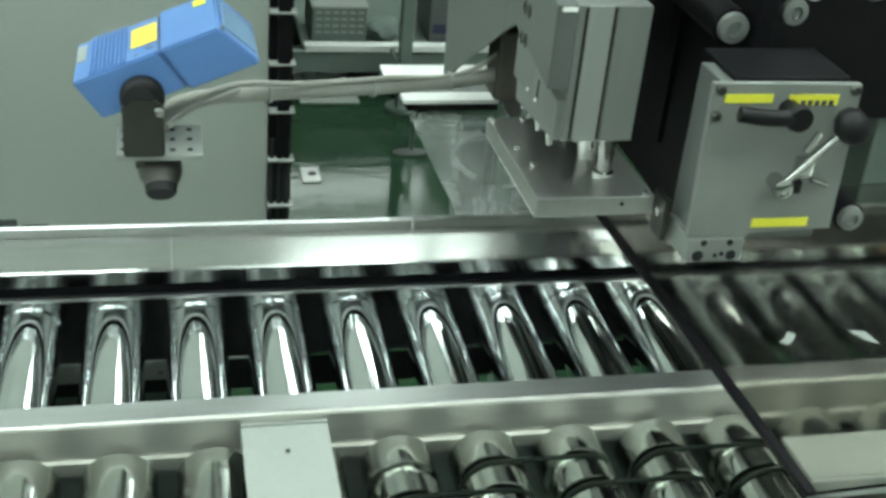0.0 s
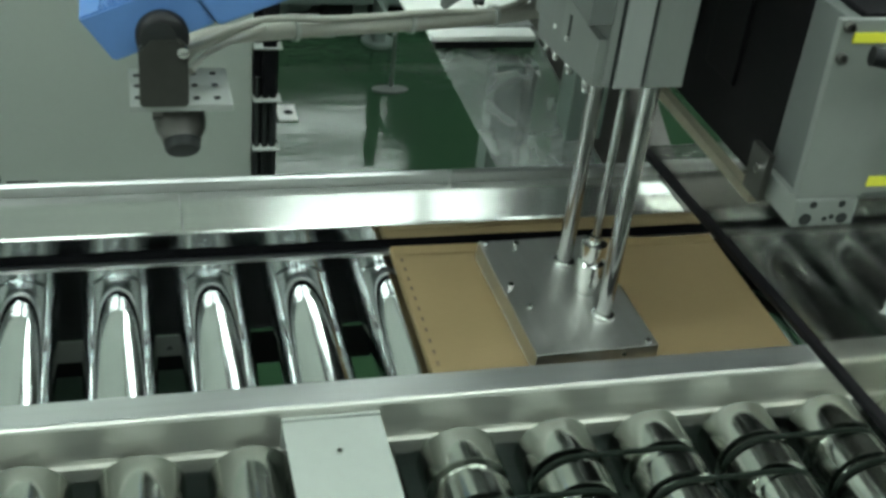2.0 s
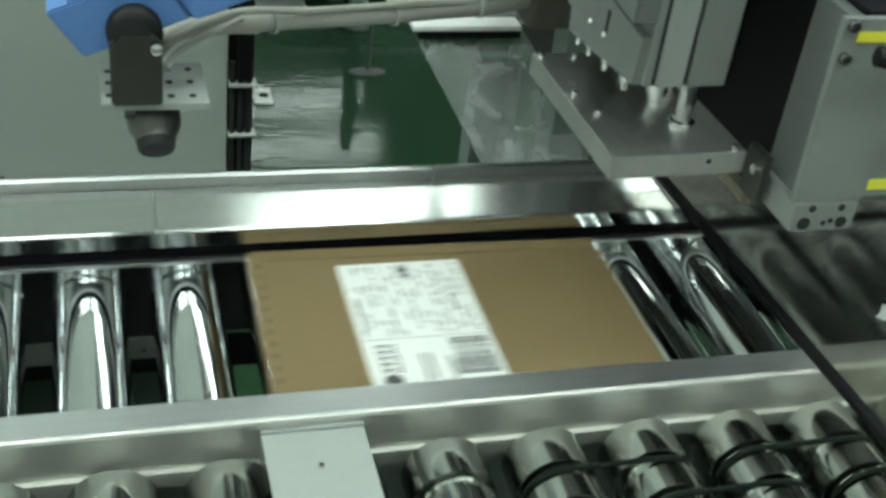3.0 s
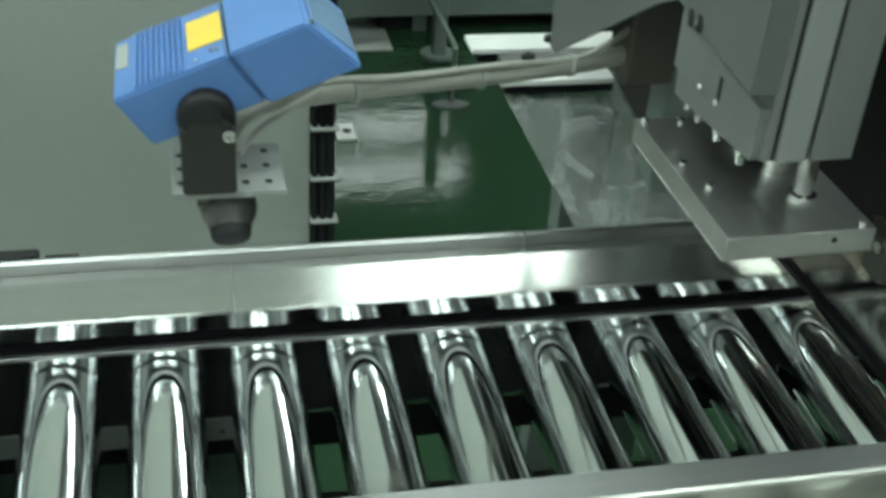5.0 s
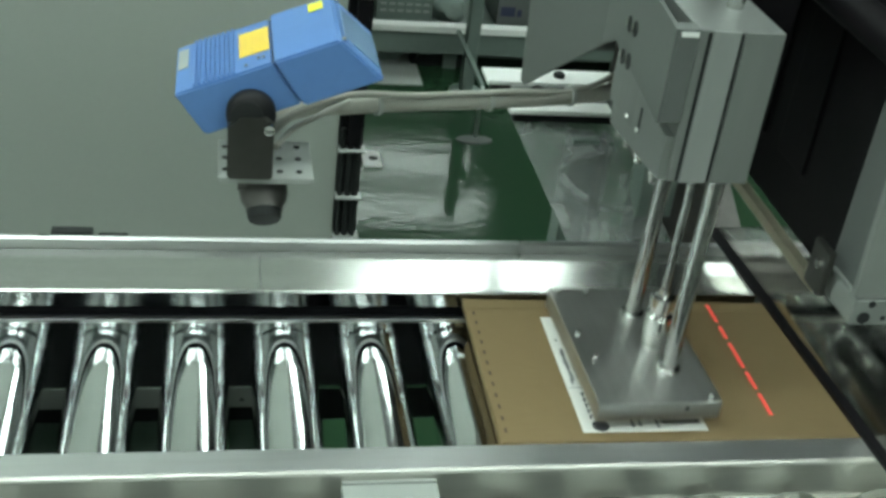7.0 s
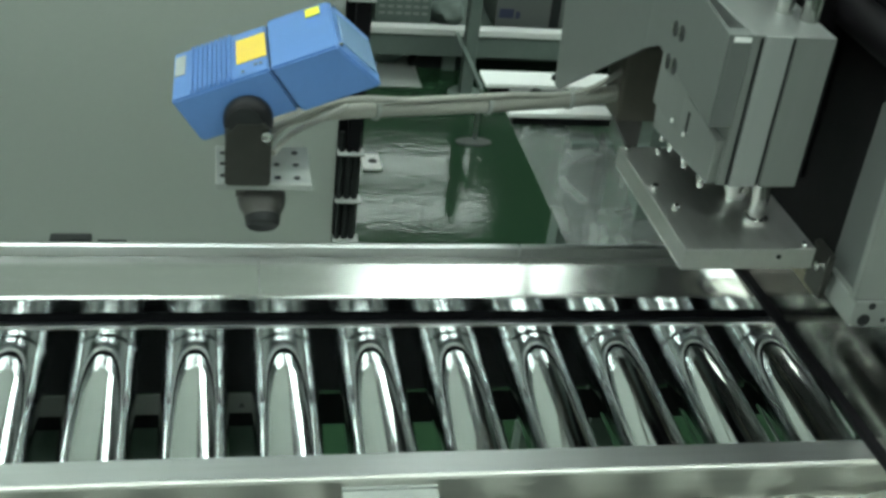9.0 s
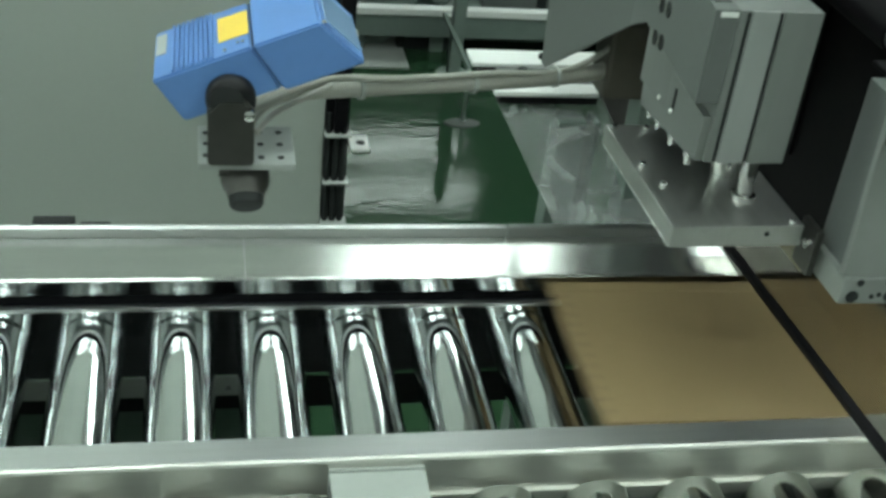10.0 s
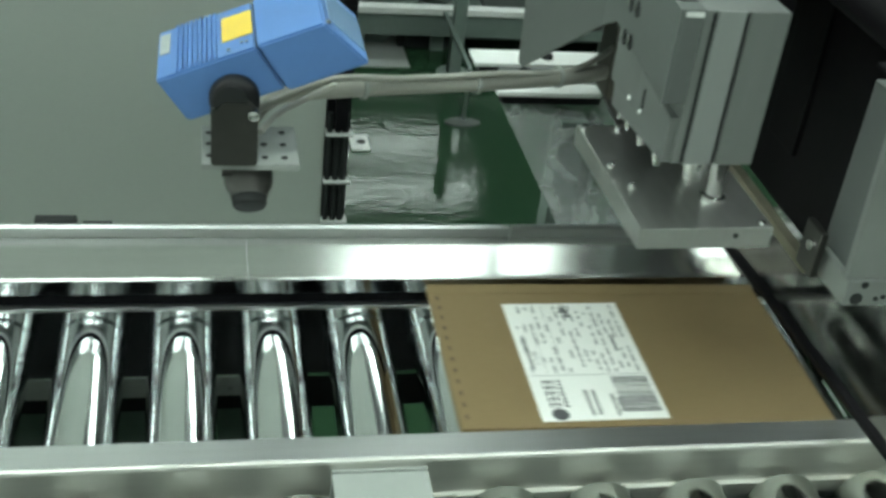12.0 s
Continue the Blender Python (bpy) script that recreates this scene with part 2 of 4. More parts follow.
def build_room():
    tagged(part("floor", box(-6, 6, -5, 12, -0.1, 0), FLOOR), "glossy dark green coated workshop floor", "floor", kind="structure")
    tagged(part("ceiling", box(-6, 6, -5, 12, 3.2, 3.3), CEIL), "pale painted workshop ceiling", "ceiling", kind="structure")
    tagged(part("wall_north", box(-6, 6, 12, 12.15, 0, 3.2), WALL), "grey green workshop wall", "wall", kind="structure")
    tagged(part("wall_south", box(-6, 6, -5.15, -5, 0, 3.2), LIGHTWALL), "white painted workshop wall", "wall", kind="structure")
    tagged(part("wall_west", box(-6.15, -6, -5, 12, 0, 3.2), LIGHTWALL), "white painted workshop wall", "wall", kind="structure")
    tagged(part("wall_east", box(6, 6.15, -5, 12, 0, 3.2), LIGHTWALL), "white painted workshop wall", "wall", kind="structure")
    tagged(part("wall_partition", box(-6, PART_X, PART_Y, PART_Y + 0.05, 0, 3.2, 0.003), WALL), "smooth grey green partition panel behind the conveyor", "wall", kind="structure")


def build_lights():
    """Rows of fittings across the hall, with two over the conveyor; the south row is added fill."""
    spots = [(1.15, 3.3, 0.15), (2.65, 3.3, 0.15), (1.5, 7.0, 0.045), (1.5, 7.75, 0.045), (3.4, 7.0, 0.045), (3.4, 7.75, 0.045)]
    spots += [(x, y, 0.1) for y in (-1.5, -0.5, 0.5) for x in (-4.2, -2.4, -0.6, 1.2, 3.0)]
    # Unseen fill row, added to brighten the south wall and the front faces.
    spots += [(x, -3.2, 0.045) for x in (-4.2, -2.4, -0.6, 1.2, 3.0)]
    spots += [(x, 0.0, 0.1) for x in (-5.2, 5.2)]
    for x, y, w in spots:
        lamp = thing("ceiling_light", "long lit fluorescent ceiling light fitting, the south row added as fill", "ceiling light", pose(x, y, 3.2, 0, 0, 90), "ceiling lights")
        part("housing", box(-w, w, -0.73, 0.73, -0.05, 0, 0.004), WHITE, lamp)
        part("diffuser", box(-w * 0.9, w * 0.9, -0.71, 0.71, -0.075, -0.05, 0.008), TUBE, lamp, "glowing white diffuser")


def build_cable_run():
    """Black cable channel on the partition's edge, held by pale ties."""
    c = thing("cable_channel", "black vertical cable channel with pale ties on the partition edge", "cable channel")
    x = PART_X + 0.002
    part("channel", box(x, x + 0.042, PART_Y + 0.004, PART_Y + 0.03, 0, 2.2, 0.001), BLACK, c)
    part("cover", box(x + 0.014, x + 0.036, PART_Y - 0.016, PART_Y + 0.0035, 0.47, 2.2, 0.001), BLACK, c)
    for dx, r in ((0.006, 0.005), (0.020, 0.006), (0.033, 0.006)):
        part("cable", cyl((x + dx, PART_Y - 0.004, 0), (x + dx, PART_Y - 0.004, 0.5), r, 10), DARK, c)
    for z in (0.19, 0.277, 0.362, 0.458, 0.556, 0.648, 0.745):
        part("tie", box(x - 0.002, x + 0.046, PART_Y - 0.019, PART_Y + 0.01, z, z + 0.004, 0.001), PALE, c, "pale plastic cable tie")


def build_floor_marker():
    m = thing("floor_plate", "small white anchor plate with a black hole on the floor", "anchor plate", pose(0.528, 1.825, 0))
    part("plate", box(-0.024, 0.024, -0.042, 0.042, 0, 0.006, 0.001), WHITE, m)
    part("hole", cyl((0.004, 0.0, 0.006), (0.004, 0.0, 0.0066), 0.012, 16), DARK, m)


def build_bench():
    """The low far bench with a crate, a bag and a box on it."""
    b = thing("far_bench", "low grey green steel bench frame with a bright front rail", "bench", pose(-0.03, -0.07, 0))
    part("front_rail", box(0.60, 1.85, 2.46, 2.50, 0.130, 0.15, 0.002), WHITE, b, "bright white front rail")
    part("lower_rail", box(0.56, 1.85, 2.47, 2.50, 0.06, 0.129, 0.002), FRAME, b)
    part("top", box(0.60, 1.85, 2.505, 3.1, 0.11, 0.125, 0.002), FRAME, b)
    for x in (0.62, 0.86, 1.4, 1.84):
        part("leg", box(x - 0.02, x + 0.02, 2.505, 2.54, 0, 0.11), FRAME, b)
    part("brace", prism([(0.62, 0.0), (0.70, 0.0), (0.80, 0.11), (0.76, 0.11)], "y", 2.545, 2.56), FRAME, b)
    part("brace", prism([(0.88, 0.0), (0.93, 0.0), (0.84, 0.11), (0.80, 0.11)], "y", 2.545, 2.56), DARK, b)
    part("under_panel", box(0.74, 1.85, 2.60, 2.62, 0, 0.109), BACK, b, "dark panel under the bench")
    part("under_box", prism([(0.74, 0.0), (0.90, 0.0), (0.90, 0.09), (0.80, 0.09)], "y", 2.52, 2.58), DARK, b, "dark tapered foot")
    crate = thing("perforated_crate", "dark green perforated plastic crate on the bench", "crate", pose(0.60, 2.49, 0.125))
    part("body", box(0, 0.17, 0, 0.2, 0, 0.11, 0.003), FRAME, crate)
    for r in range(4):
        for k in range(6):
            part("slot", box(0.012 + k * 0.026, 0.03 + k * 0.026, -0.001, 0.0, 0.028 + r * 0.021, 0.036 + r * 0.021), PALE, crate)
    part("rim", box(-0.004, 0.174, -0.004, 0.204, 0.108, 0.116, 0.002), PALE, crate)
    bag = thing("folded_bag", "crumpled grey green plastic bag on the bench", "bag", pose(0.83, 2.53, 0.125))
    bm = bmesh.new()
    bmesh.ops.create_icosphere(bm, subdivisions=3, radius=1)
    for v in bm.verts:
        n = noise.noise(v.co * 1.7) * 0.25
        v.co = Vector((v.co.x * 0.055 * (1 + n), v.co.y * 0.06 * (1 + n), max(0.0, 0.03 + v.co.z * 0.04 * (1 + n))))
    part("bag", bm, FRAME, bag, smooth=True)
    bx = thing("grey_box", "grey box with dark blue lettering blots on the bench", "box", pose(0.97, 2.49, 0.125))
    part("body", box(0, 0.24, 0, 0.22, 0, 0.2, 0.003), GREY, bx)
    part("print", box(0.01, 0.055, -0.0006, 0, 0.03, 0.06), INK_BLUE, bx)
    part("print", box(0.062, 0.075, -0.0006, 0, 0.03, 0.052), INK_BLUE, bx)
    part("strap", box(0.17, 0.20, -0.002, 0.222, 0, 0.203), DARK, bx)
    st = thing("machine_post", "grey green steel post on a round floor foot", "post", pose(-0.03, -0.07, 0))
    part("post", box(0.862, 0.898, 2.31, 2.346, 0, 0.4, 0.003), FRAME, st)
    part("foot", cyl((0.88, 2.33, 0), (0.88, 2.33, 0.012), 0.05, 24, bevel=0.003), FRAME, st)
    st = thing("floor_stand", "thin steel stand leg with a pale round foot", "stand", pose(0.822, 1.955, 0))
    part("pole", cyl((0.005, 0.01, 0.006), (0.005, 0.01, 0.155), 0.006, 12), SHEET, st)
    foot = cyl((0, 0, 0), (0, 0, 0.004), 0.05, 28, bevel=0.001)
    bmesh.ops.scale(foot, vec=(1, 0.5, 1), verts=foot.verts)
    part("foot", foot, GREY, st)
    part("brace", box(0.0, 0.012, 0.016, 0.4, 0.15, 0.158), FRAME, st)
    # Thin pale slab painted in for a ceiling light mirrored in the floor.
    sk = thing("floor_reflection", "pale patch on the floor under the bench, imitating a lamp reflection", "sheet", pose(0.67, 2.68, 0))
    part("reflection_patch", box(-0.12, 0.06, -0.38, 0.1, 0, 0.004, 0.001), PALE, sk)
    dk = thing("dark_cabinet", "dark machine cabinet standing in the hall", "cabinet")
    part("body", box(1.5, 3.15, 3.3, 3.9, 0.0, 1.6, 0.01), BACK, dk)
    part("door", box(1.55, 2.25, 3.288, 3.298, 0.08, 1.5, 0.004), BACK, dk)
    part("door", box(2.29, 3.05, 3.288, 3.298, 0.08, 1.5, 0.004), BACK, dk)


# ---- conveyors ----
def roller_mesh(length, r, grooves=(), mat=None):
    prof = [(0, 0.008), (0, r - 0.002), (0.002, r)]
    for g in sorted(grooves):
        prof += [(g - 0.007, r), (g - 0.005, r - 0.005), (g + 0.005, r - 0.005), (g + 0.007, r)]
    prof += [(length - 0.002, r), (length, r - 0.002), (length, 0.008)]
    me = mesh_of("roller", lathe(prof, (0, 0, 0), (0, 1, 0), 40), mat or CHROME)
    for p in me.polygons:
        p.use_smooth = True
    me.set_sharp_from_angle(angle=radians(40))
    return me


X0, X1 = -3.2, 3.2
RAIL_Z, FRONT_Z = 0.841, 0.845
RAIL_IN, RAIL_BACK = -0.021, 0.0455
FRONT_IN, FRONT_OUT = -0.236, -0.262
JOINT, SEAM = 0.419, 0.169


def build_main_conveyor():
    conv = thing("roller_conveyor", "roller conveyor of bright zinc plated rollers between steel rails", "conveyor")
    z = RAIL_Z
    profile = [(RAIL_IN, z - 0.0155), (RAIL_IN, z - 0.0015), (RAIL_IN + 0.0015, z), (RAIL_BACK, z), (RAIL_BACK, z - 0.003), (RAIL_IN + 0.003, z - 0.003), (RAIL_IN + 0.003, z - 0.0155)]
    back = [(RAIL_BACK + 0.0004, 0.74), (RAIL_BACK + 0.001, z + 0.0095), (RAIL_BACK + 0.004, z + 0.011), (RAIL_BACK + 0.008, z + 0.010), (RAIL_BACK + 0.009, 0.74)]
    # Past 0.632 the same rail is coloured dark for the dimness under the cover.
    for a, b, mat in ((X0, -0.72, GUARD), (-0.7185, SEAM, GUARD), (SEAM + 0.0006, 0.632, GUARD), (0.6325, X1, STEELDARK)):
        part("rear_rail", prism(profile, "x", a, b), mat, conv, "brushed steel rear guard rail" if mat is GUARD else "rear guard rail, darkened for the dimness under the cover")
    for a, b in ((X0, -0.72), (-0.7185, JOINT), (JOINT + 0.002, 1.6), (1.6015, X1)):
        part("back_lip", prism(back, "x", a, b), STEEL, conv, "rounded bright back lip")
    part("edge_strip", box(X0, X1, -0.028, -0.0215, 0.8115, 0.815, 0.0006), STEEL, conv, "narrow bright edge strip")
    part("dark_liner", box(X0, X1, -0.0212, -0.016, 0.8112, 0.8253), BRUSH, conv, "black rubber liner strip")
    part("rear_channel", box(X0, X1, -0.0235, -0.0215, 0.7355, 0.811), CHROME, conv, "polished inner side channel")
    part("lower_channel", box(X0, X1, -0.0232, -0.0215, 0.695, 0.7318), DARK, conv, "black lower side channel")
    part("lip", box(X0, X1, RAIL_IN - 0.0009, RAIL_IN - 0.0001, RAIL_Z - 0.0155, RAIL_Z - 0.002), CHROME, conv, "polished lower lip of the rail")
    z = FRONT_Z
    part("front_rail", prism([(FRONT_IN, z - 0.006), (FRONT_IN, z), (FRONT_OUT + 0.003, z), (FRONT_OUT + 0.001, z - 0.0008), (FRONT_OUT, z - 0.003), (FRONT_OUT, 0.8105), (FRONT_OUT - 0.004, 0.810), (FRONT_OUT - 0.004, 0.798), (FRONT_OUT + 0.003, 0.798), (FRONT_OUT + 0.003, z - 0.003), (FRONT_IN - 0.003, z - 0.003), (FRONT_IN - 0.003, z - 0.006)], "x", X0, X1), POLISH, conv, "brushed steel front guard rail")
    part("rail_top", box(X0, X1, FRONT_OUT + 0.0032, FRONT_IN, z + 0.0003, z + 0.0009, 0.0002), SATIN, conv, "satin top face")
    part("front_channel", box(X0, X1, -0.256, -0.252, 0.70, 0.838), STEEL, conv)
    me = roller_mesh(0.2255, ROLL_R)
    for i in range(int(X0 / PITCH) + 1, int(X1 / PITCH) - 1):
        ob = new("roller", me)
        ob.parent = conv
        ob.matrix_basis = pose(PHASE + (i + 0.5) * PITCH, -0.25, AX)
    for x in (-2.8, -1.4, -0.55, 1.0, 2.2, 3.0):
        for y in (-0.258, 0.055):
            part("leg", box(x - 0.025, x + 0.025, y - 0.004, y + 0.008, 0, 0.70), STEEL, conv)
        part("cross_bar", box(x - 0.02, x + 0.02, -0.248, 0.046, 0.50, 0.54), FRAME, conv)
    # Added out of sight, so the polished channel mirrors dark instead of green floor.
    part("reflection_blocker", box(X0, X1, -0.248, -0.075, 0.64, 0.69), DARK, conv, "unseen dark block mirrored in the side channel")
    part("side_slat", box(X0, 0.205, -0.0245, -0.0236, 0.712, 0.735), WALL, conv, "pale strip along the side channel")
    part("belly_panel", box(X0, 0.20, 0.0, 0.02, 0.40, 0.70), FRAME, conv)


def build_warning():
    w = thing("warning_sticker", "small yellow warning triangle sticker on the black channel", "sticker", pose(0.155, -0.0233, 0.7165))
    part("sticker", prism([(-0.006, 0.001), (0.006, 0.001), (0.0, 0.0105)], "y", -0.0008, 0.0), OCHRE, w)
    part("sign", prism([(-0.0033, 0.0025), (0.0033, 0.0025), (0.0, 0.0075)], "y", -0.0012, -0.0008), INK, w)


def build_second_conveyor():
    conv = thing("grooved_roller_conveyor", "second conveyor of bright grooved steel rollers", "conveyor")
    r, length, y0, axis = 0.0305, 0.444, -0.7265, 0.7915
    GROOVES = (0.3825, 0.417)
    length += 0.0145
    plain = roller_mesh(length, r, (), CHROME_DIM)
    grooved = roller_mesh(length, r, GROOVES, CHROME_DIM)
    for i in range(-42, 34):
        ob = new("roller", grooved if i >= 0 else plain)
        ob.parent = conv
        ob.matrix_basis = pose(0.351 + i * 0.0757, y0, axis)
    for i in range(0, 12):
        # round belts that drive each roller from its neighbour
        y, x, br = y0 + GROOVES[i % 2], 0.351 + i * 0.0757, r - 0.0025
        left = [(x + br * math.cos(a), y, axis + br * math.sin(a)) for a in (math.pi * (0.5 + k / 12) for k in range(13))]
        right = [(x + 0.0757 + br * math.cos(a), y, axis + br * math.sin(a)) for a in (math.pi * (k / 12 - 0.5) for k in range(13))]
        part("drive_belt", tube(left + right + left[:1], 0.0022, 8), BELT, conv, "dark green round drive belt", smooth=True)
    part("front_rail", box(X0, X1, -0.756, -0.728, 0.70, 0.826, 0.003), STEEL, conv)
    # Added sheet hiding the green floor from the roller gaps and rail reflections.
    part("floor_blocker", box(X0, X1, -0.70, -0.27, 0.675, 0.68), FRAME, conv)
    part("rear_channel", box(X0, X1, -0.2515, -0.2575, 0.66, 0.70, 0.001), FRAME, conv)
    for x in (-2.6, -0.9, 0.9, 2.6):
        for y in (-0.745, -0.29):
            part("leg", box(x - 0.025, x + 0.025, y - 0.005, y + 0.005, 0, 0.70), STEEL, conv)


def build_bridge():
    ob = thing("bridge_plate", "matt grey folded metal plate bridging the two conveyors", "metal plate", pose(0.002, 0.001, 0.004))
    part("plate", box(0.219, 0.2895, -0.46, -0.2655, 0.8285, 0.8315, 0.0008), PALE, ob)
    part("fold", box(0.219, 0.2895, -0.2655, -0.2625, 0.806, 0.8335, 0.0008), PALE, ob)
    screw(0.254, -0.30, 0.8315, 0.0022, ob)


# ---- applicator ----
def build_applicator():
    """The sliding head; its tamp pad is a part of its own that drops on guide rods."""
    head = thing("label_applicator", "grey pneumatic label applicator head with a dropping tamp pad", "applicator")
    fb = 0.463
    fx0, fx1, fy, z0, z1 = 0.481, 0.5355, -0.200, 1.051, 1.165
    part("block", box(fb + 0.012, fx1, fy, -0.06, z0, z1, 0.0012), ALU, head, "grey anodised cylinder block")
    for x in (fb + 0.018, fb + 0.041):
        part("slot", box(x, x + 0.0022, fy - 0.0005, fy, z0 + 0.001, z1 - 0.002), DARK, head)
    part("edge_strip", box(fb + 0.0205, fb + 0.0405, fy - 0.002, fy, z0, z1, 0.0006), ALU_LIGHT, head)
    part("edge_strip", box(fb + 0.0437, fx1 - 0.0005, fy - 0.002, fy, z0, z1, 0.0006), ALU, head)
    part("lower_block", prism([(fy + 0.003, z0), (fy + 0.003, 1.085), (-0.052, 1.085), (-0.061, 1.029)], "x", fx0 + 0.003, fx0 + 0.0118), ALU, head)
    part("side_cover", prism([(fy - 0.001, 1.097), (fy - 0.001, z1), (-0.005, z1), (-0.005, 1.074), (-0.048, 1.0945), (-0.146, 1.0965)], "x", fx0, fx0 + 0.0028), GREY, head, "grey painted side cover plate")
    part("rear_cover", prism([(-0.005, z1), (0.231, z1), (0.210, 0.944), (0.198, 0.944), (-0.005, 1.074)], "x", fx0, fx0 + 0.0028), GREY, head, "grey painted side cover plate")
    part("front_cover", box(fx0 + 0.003, fx0 + 0.0168, fy - 0.001, fy + 0.012, 1.0975, z1), GREY, head)
    part("sticker", box(fx0 + 0.004, fx0 + 0.0165, fy - 0.0016, fy - 0.001, z1 - 0.005, z1 - 0.0015), WHITE, head, "white sticker strip")
    part("back_cover", box(fx0 + 0.003, 0.63, 0.196, 0.199, 0.985, z1), GREY, head)
    part("inner_block", box(fx0 + 0.02, 0.62, -0.055, 0.190, 1.082, 1.15), BLACK, head)
    part("top_plate", box(fx0 + 0.003, 0.62, -0.055, 0.190, 1.152, z1 - 0.001), GREY, head)
    for y, z in ((-0.082, 1.122), (-0.100, 1.125), (-0.080, 1.0945), (-0.098, 1.098)):
        part("hole", cyl((fx0, y, z), (fx0 - 0.0006, y, z), 0.0062, 18), DARK, head)
        part("fitting", cyl((fx0 - 0.0006, y + 0.002, z + 0.001), (fx0 - 0.0022, y + 0.002, z + 0.001), 0.003, 14), SHAFT, head)
    for y, z in ((-0.105, 1.065), (-0.135, 1.068)):
        part("vent_slot", box(fx0 + 0.0024, fx0 + 0.003, y - 0.002, y + 0.002, z - 0.009, z + 0.009), DARK, head)
        part("pin", cyl((fx0 + 0.0024, y, z - 0.009), (fx0 + 0.0005, y, z - 0.009), 0.0018, 10), WHITE, head)
    for y in (-0.175, -0.135, -0.10, -0.075):
        part("air_fitting", lathe([(0, 0.0045), (0.006, 0.0045), (0.007, 0.003), (0.012, 0.003)], (fx0 + 0.008, y, z0 + 0.001 + (y + 0.2) * -0.13), (fx0 + 0.008, y, 0), 12), SHAFT, head, smooth=True)
    part("cylinder_rod", cyl((0.517, -0.154, z1), (0.517, -0.154, 1.30), 0.0062, 20), SHAFT, head, smooth=True)
    part("cylinder_rod", cyl((0.519, -0.075, z1), (0.519, -0.075, 1.30), 0.0062, 20), SHAFT, head, smooth=True)
    part("air_line", tube(curve_points([(0.505, -0.13, z1), (0.50, -0.12, 1.20), (0.53, -0.09, 1.24), (0.58, -0.02, 1.23)]), 0.003, 10), CABLE, head, smooth=True)
    # the side cover runs out of square towards the front
    splay = {"side_cover": 0.12, "hole": 0.12, "fitting": 0.12, "front_cover": 0.12, "sticker": 0.12, "lower_block": 0.08, "vent_slot": 0.08, "pin": 0.08, "air_fitting": 0.08}
    for ob in head.children:
        k = splay.get(ob.name.split(".")[0], 0)
        for v in ob.data.vertices:
            v.co.x += k * min(0, v.co.y + 0.005)
    pad = part("tamp_pad", box(-0.0525, 0.0505, -0.081, 0.081, 0.0005, 0.0175, 0.0007), PAD, head, "milled aluminium tamp pad")
    for x, y in ((0.0135, 0.041), (0.019, -0.038)):
        part("guide_rod", cyl((x, y, 0.0175), (x, y, 0.30), 0.0068, 24), ROD, pad, smooth=True)
        part("rod_collar", lathe([(0, 0.0098), (0.003, 0.0098), (0.004, 0.008)], (x, y, 0.0175), (x, y, 1), 20), SHAFT, pad, smooth=True)
    part("piston_rod", cyl((0.0175, -0.002, 0.05), (0.0175, -0.002, 0.28), 0.0036, 16), ROD, pad, smooth=True)
    part("piston_joint", lathe([(0, 0.009), (0.008, 0.009), (0.008, 0.0115), (0.03, 0.0115), (0.032, 0.008), (0.038, 0.008), (0.038, 0.0105), (0.048, 0.0105), (0.05, 0.005), (0.055, 0.005)], (0.0175, -0.002, 0.0175), (0.0175, -0.002, 1), 20), SHAFT, pad, smooth=True)
    for x, y in ((-0.047, 0.076), (-0.02, 0.073), (-0.044, 0.012), (0.041, 0.0), (-0.038, -0.02), (0.043, -0.076)):
        screw(x, y, 0.0175, 0.0028, pad)
    part("side_hole", cyl((0.022, -0.081, 0.011), (0.022, -0.0814, 0.011), 0.002, 12), DARK, pad)
    return head, pad


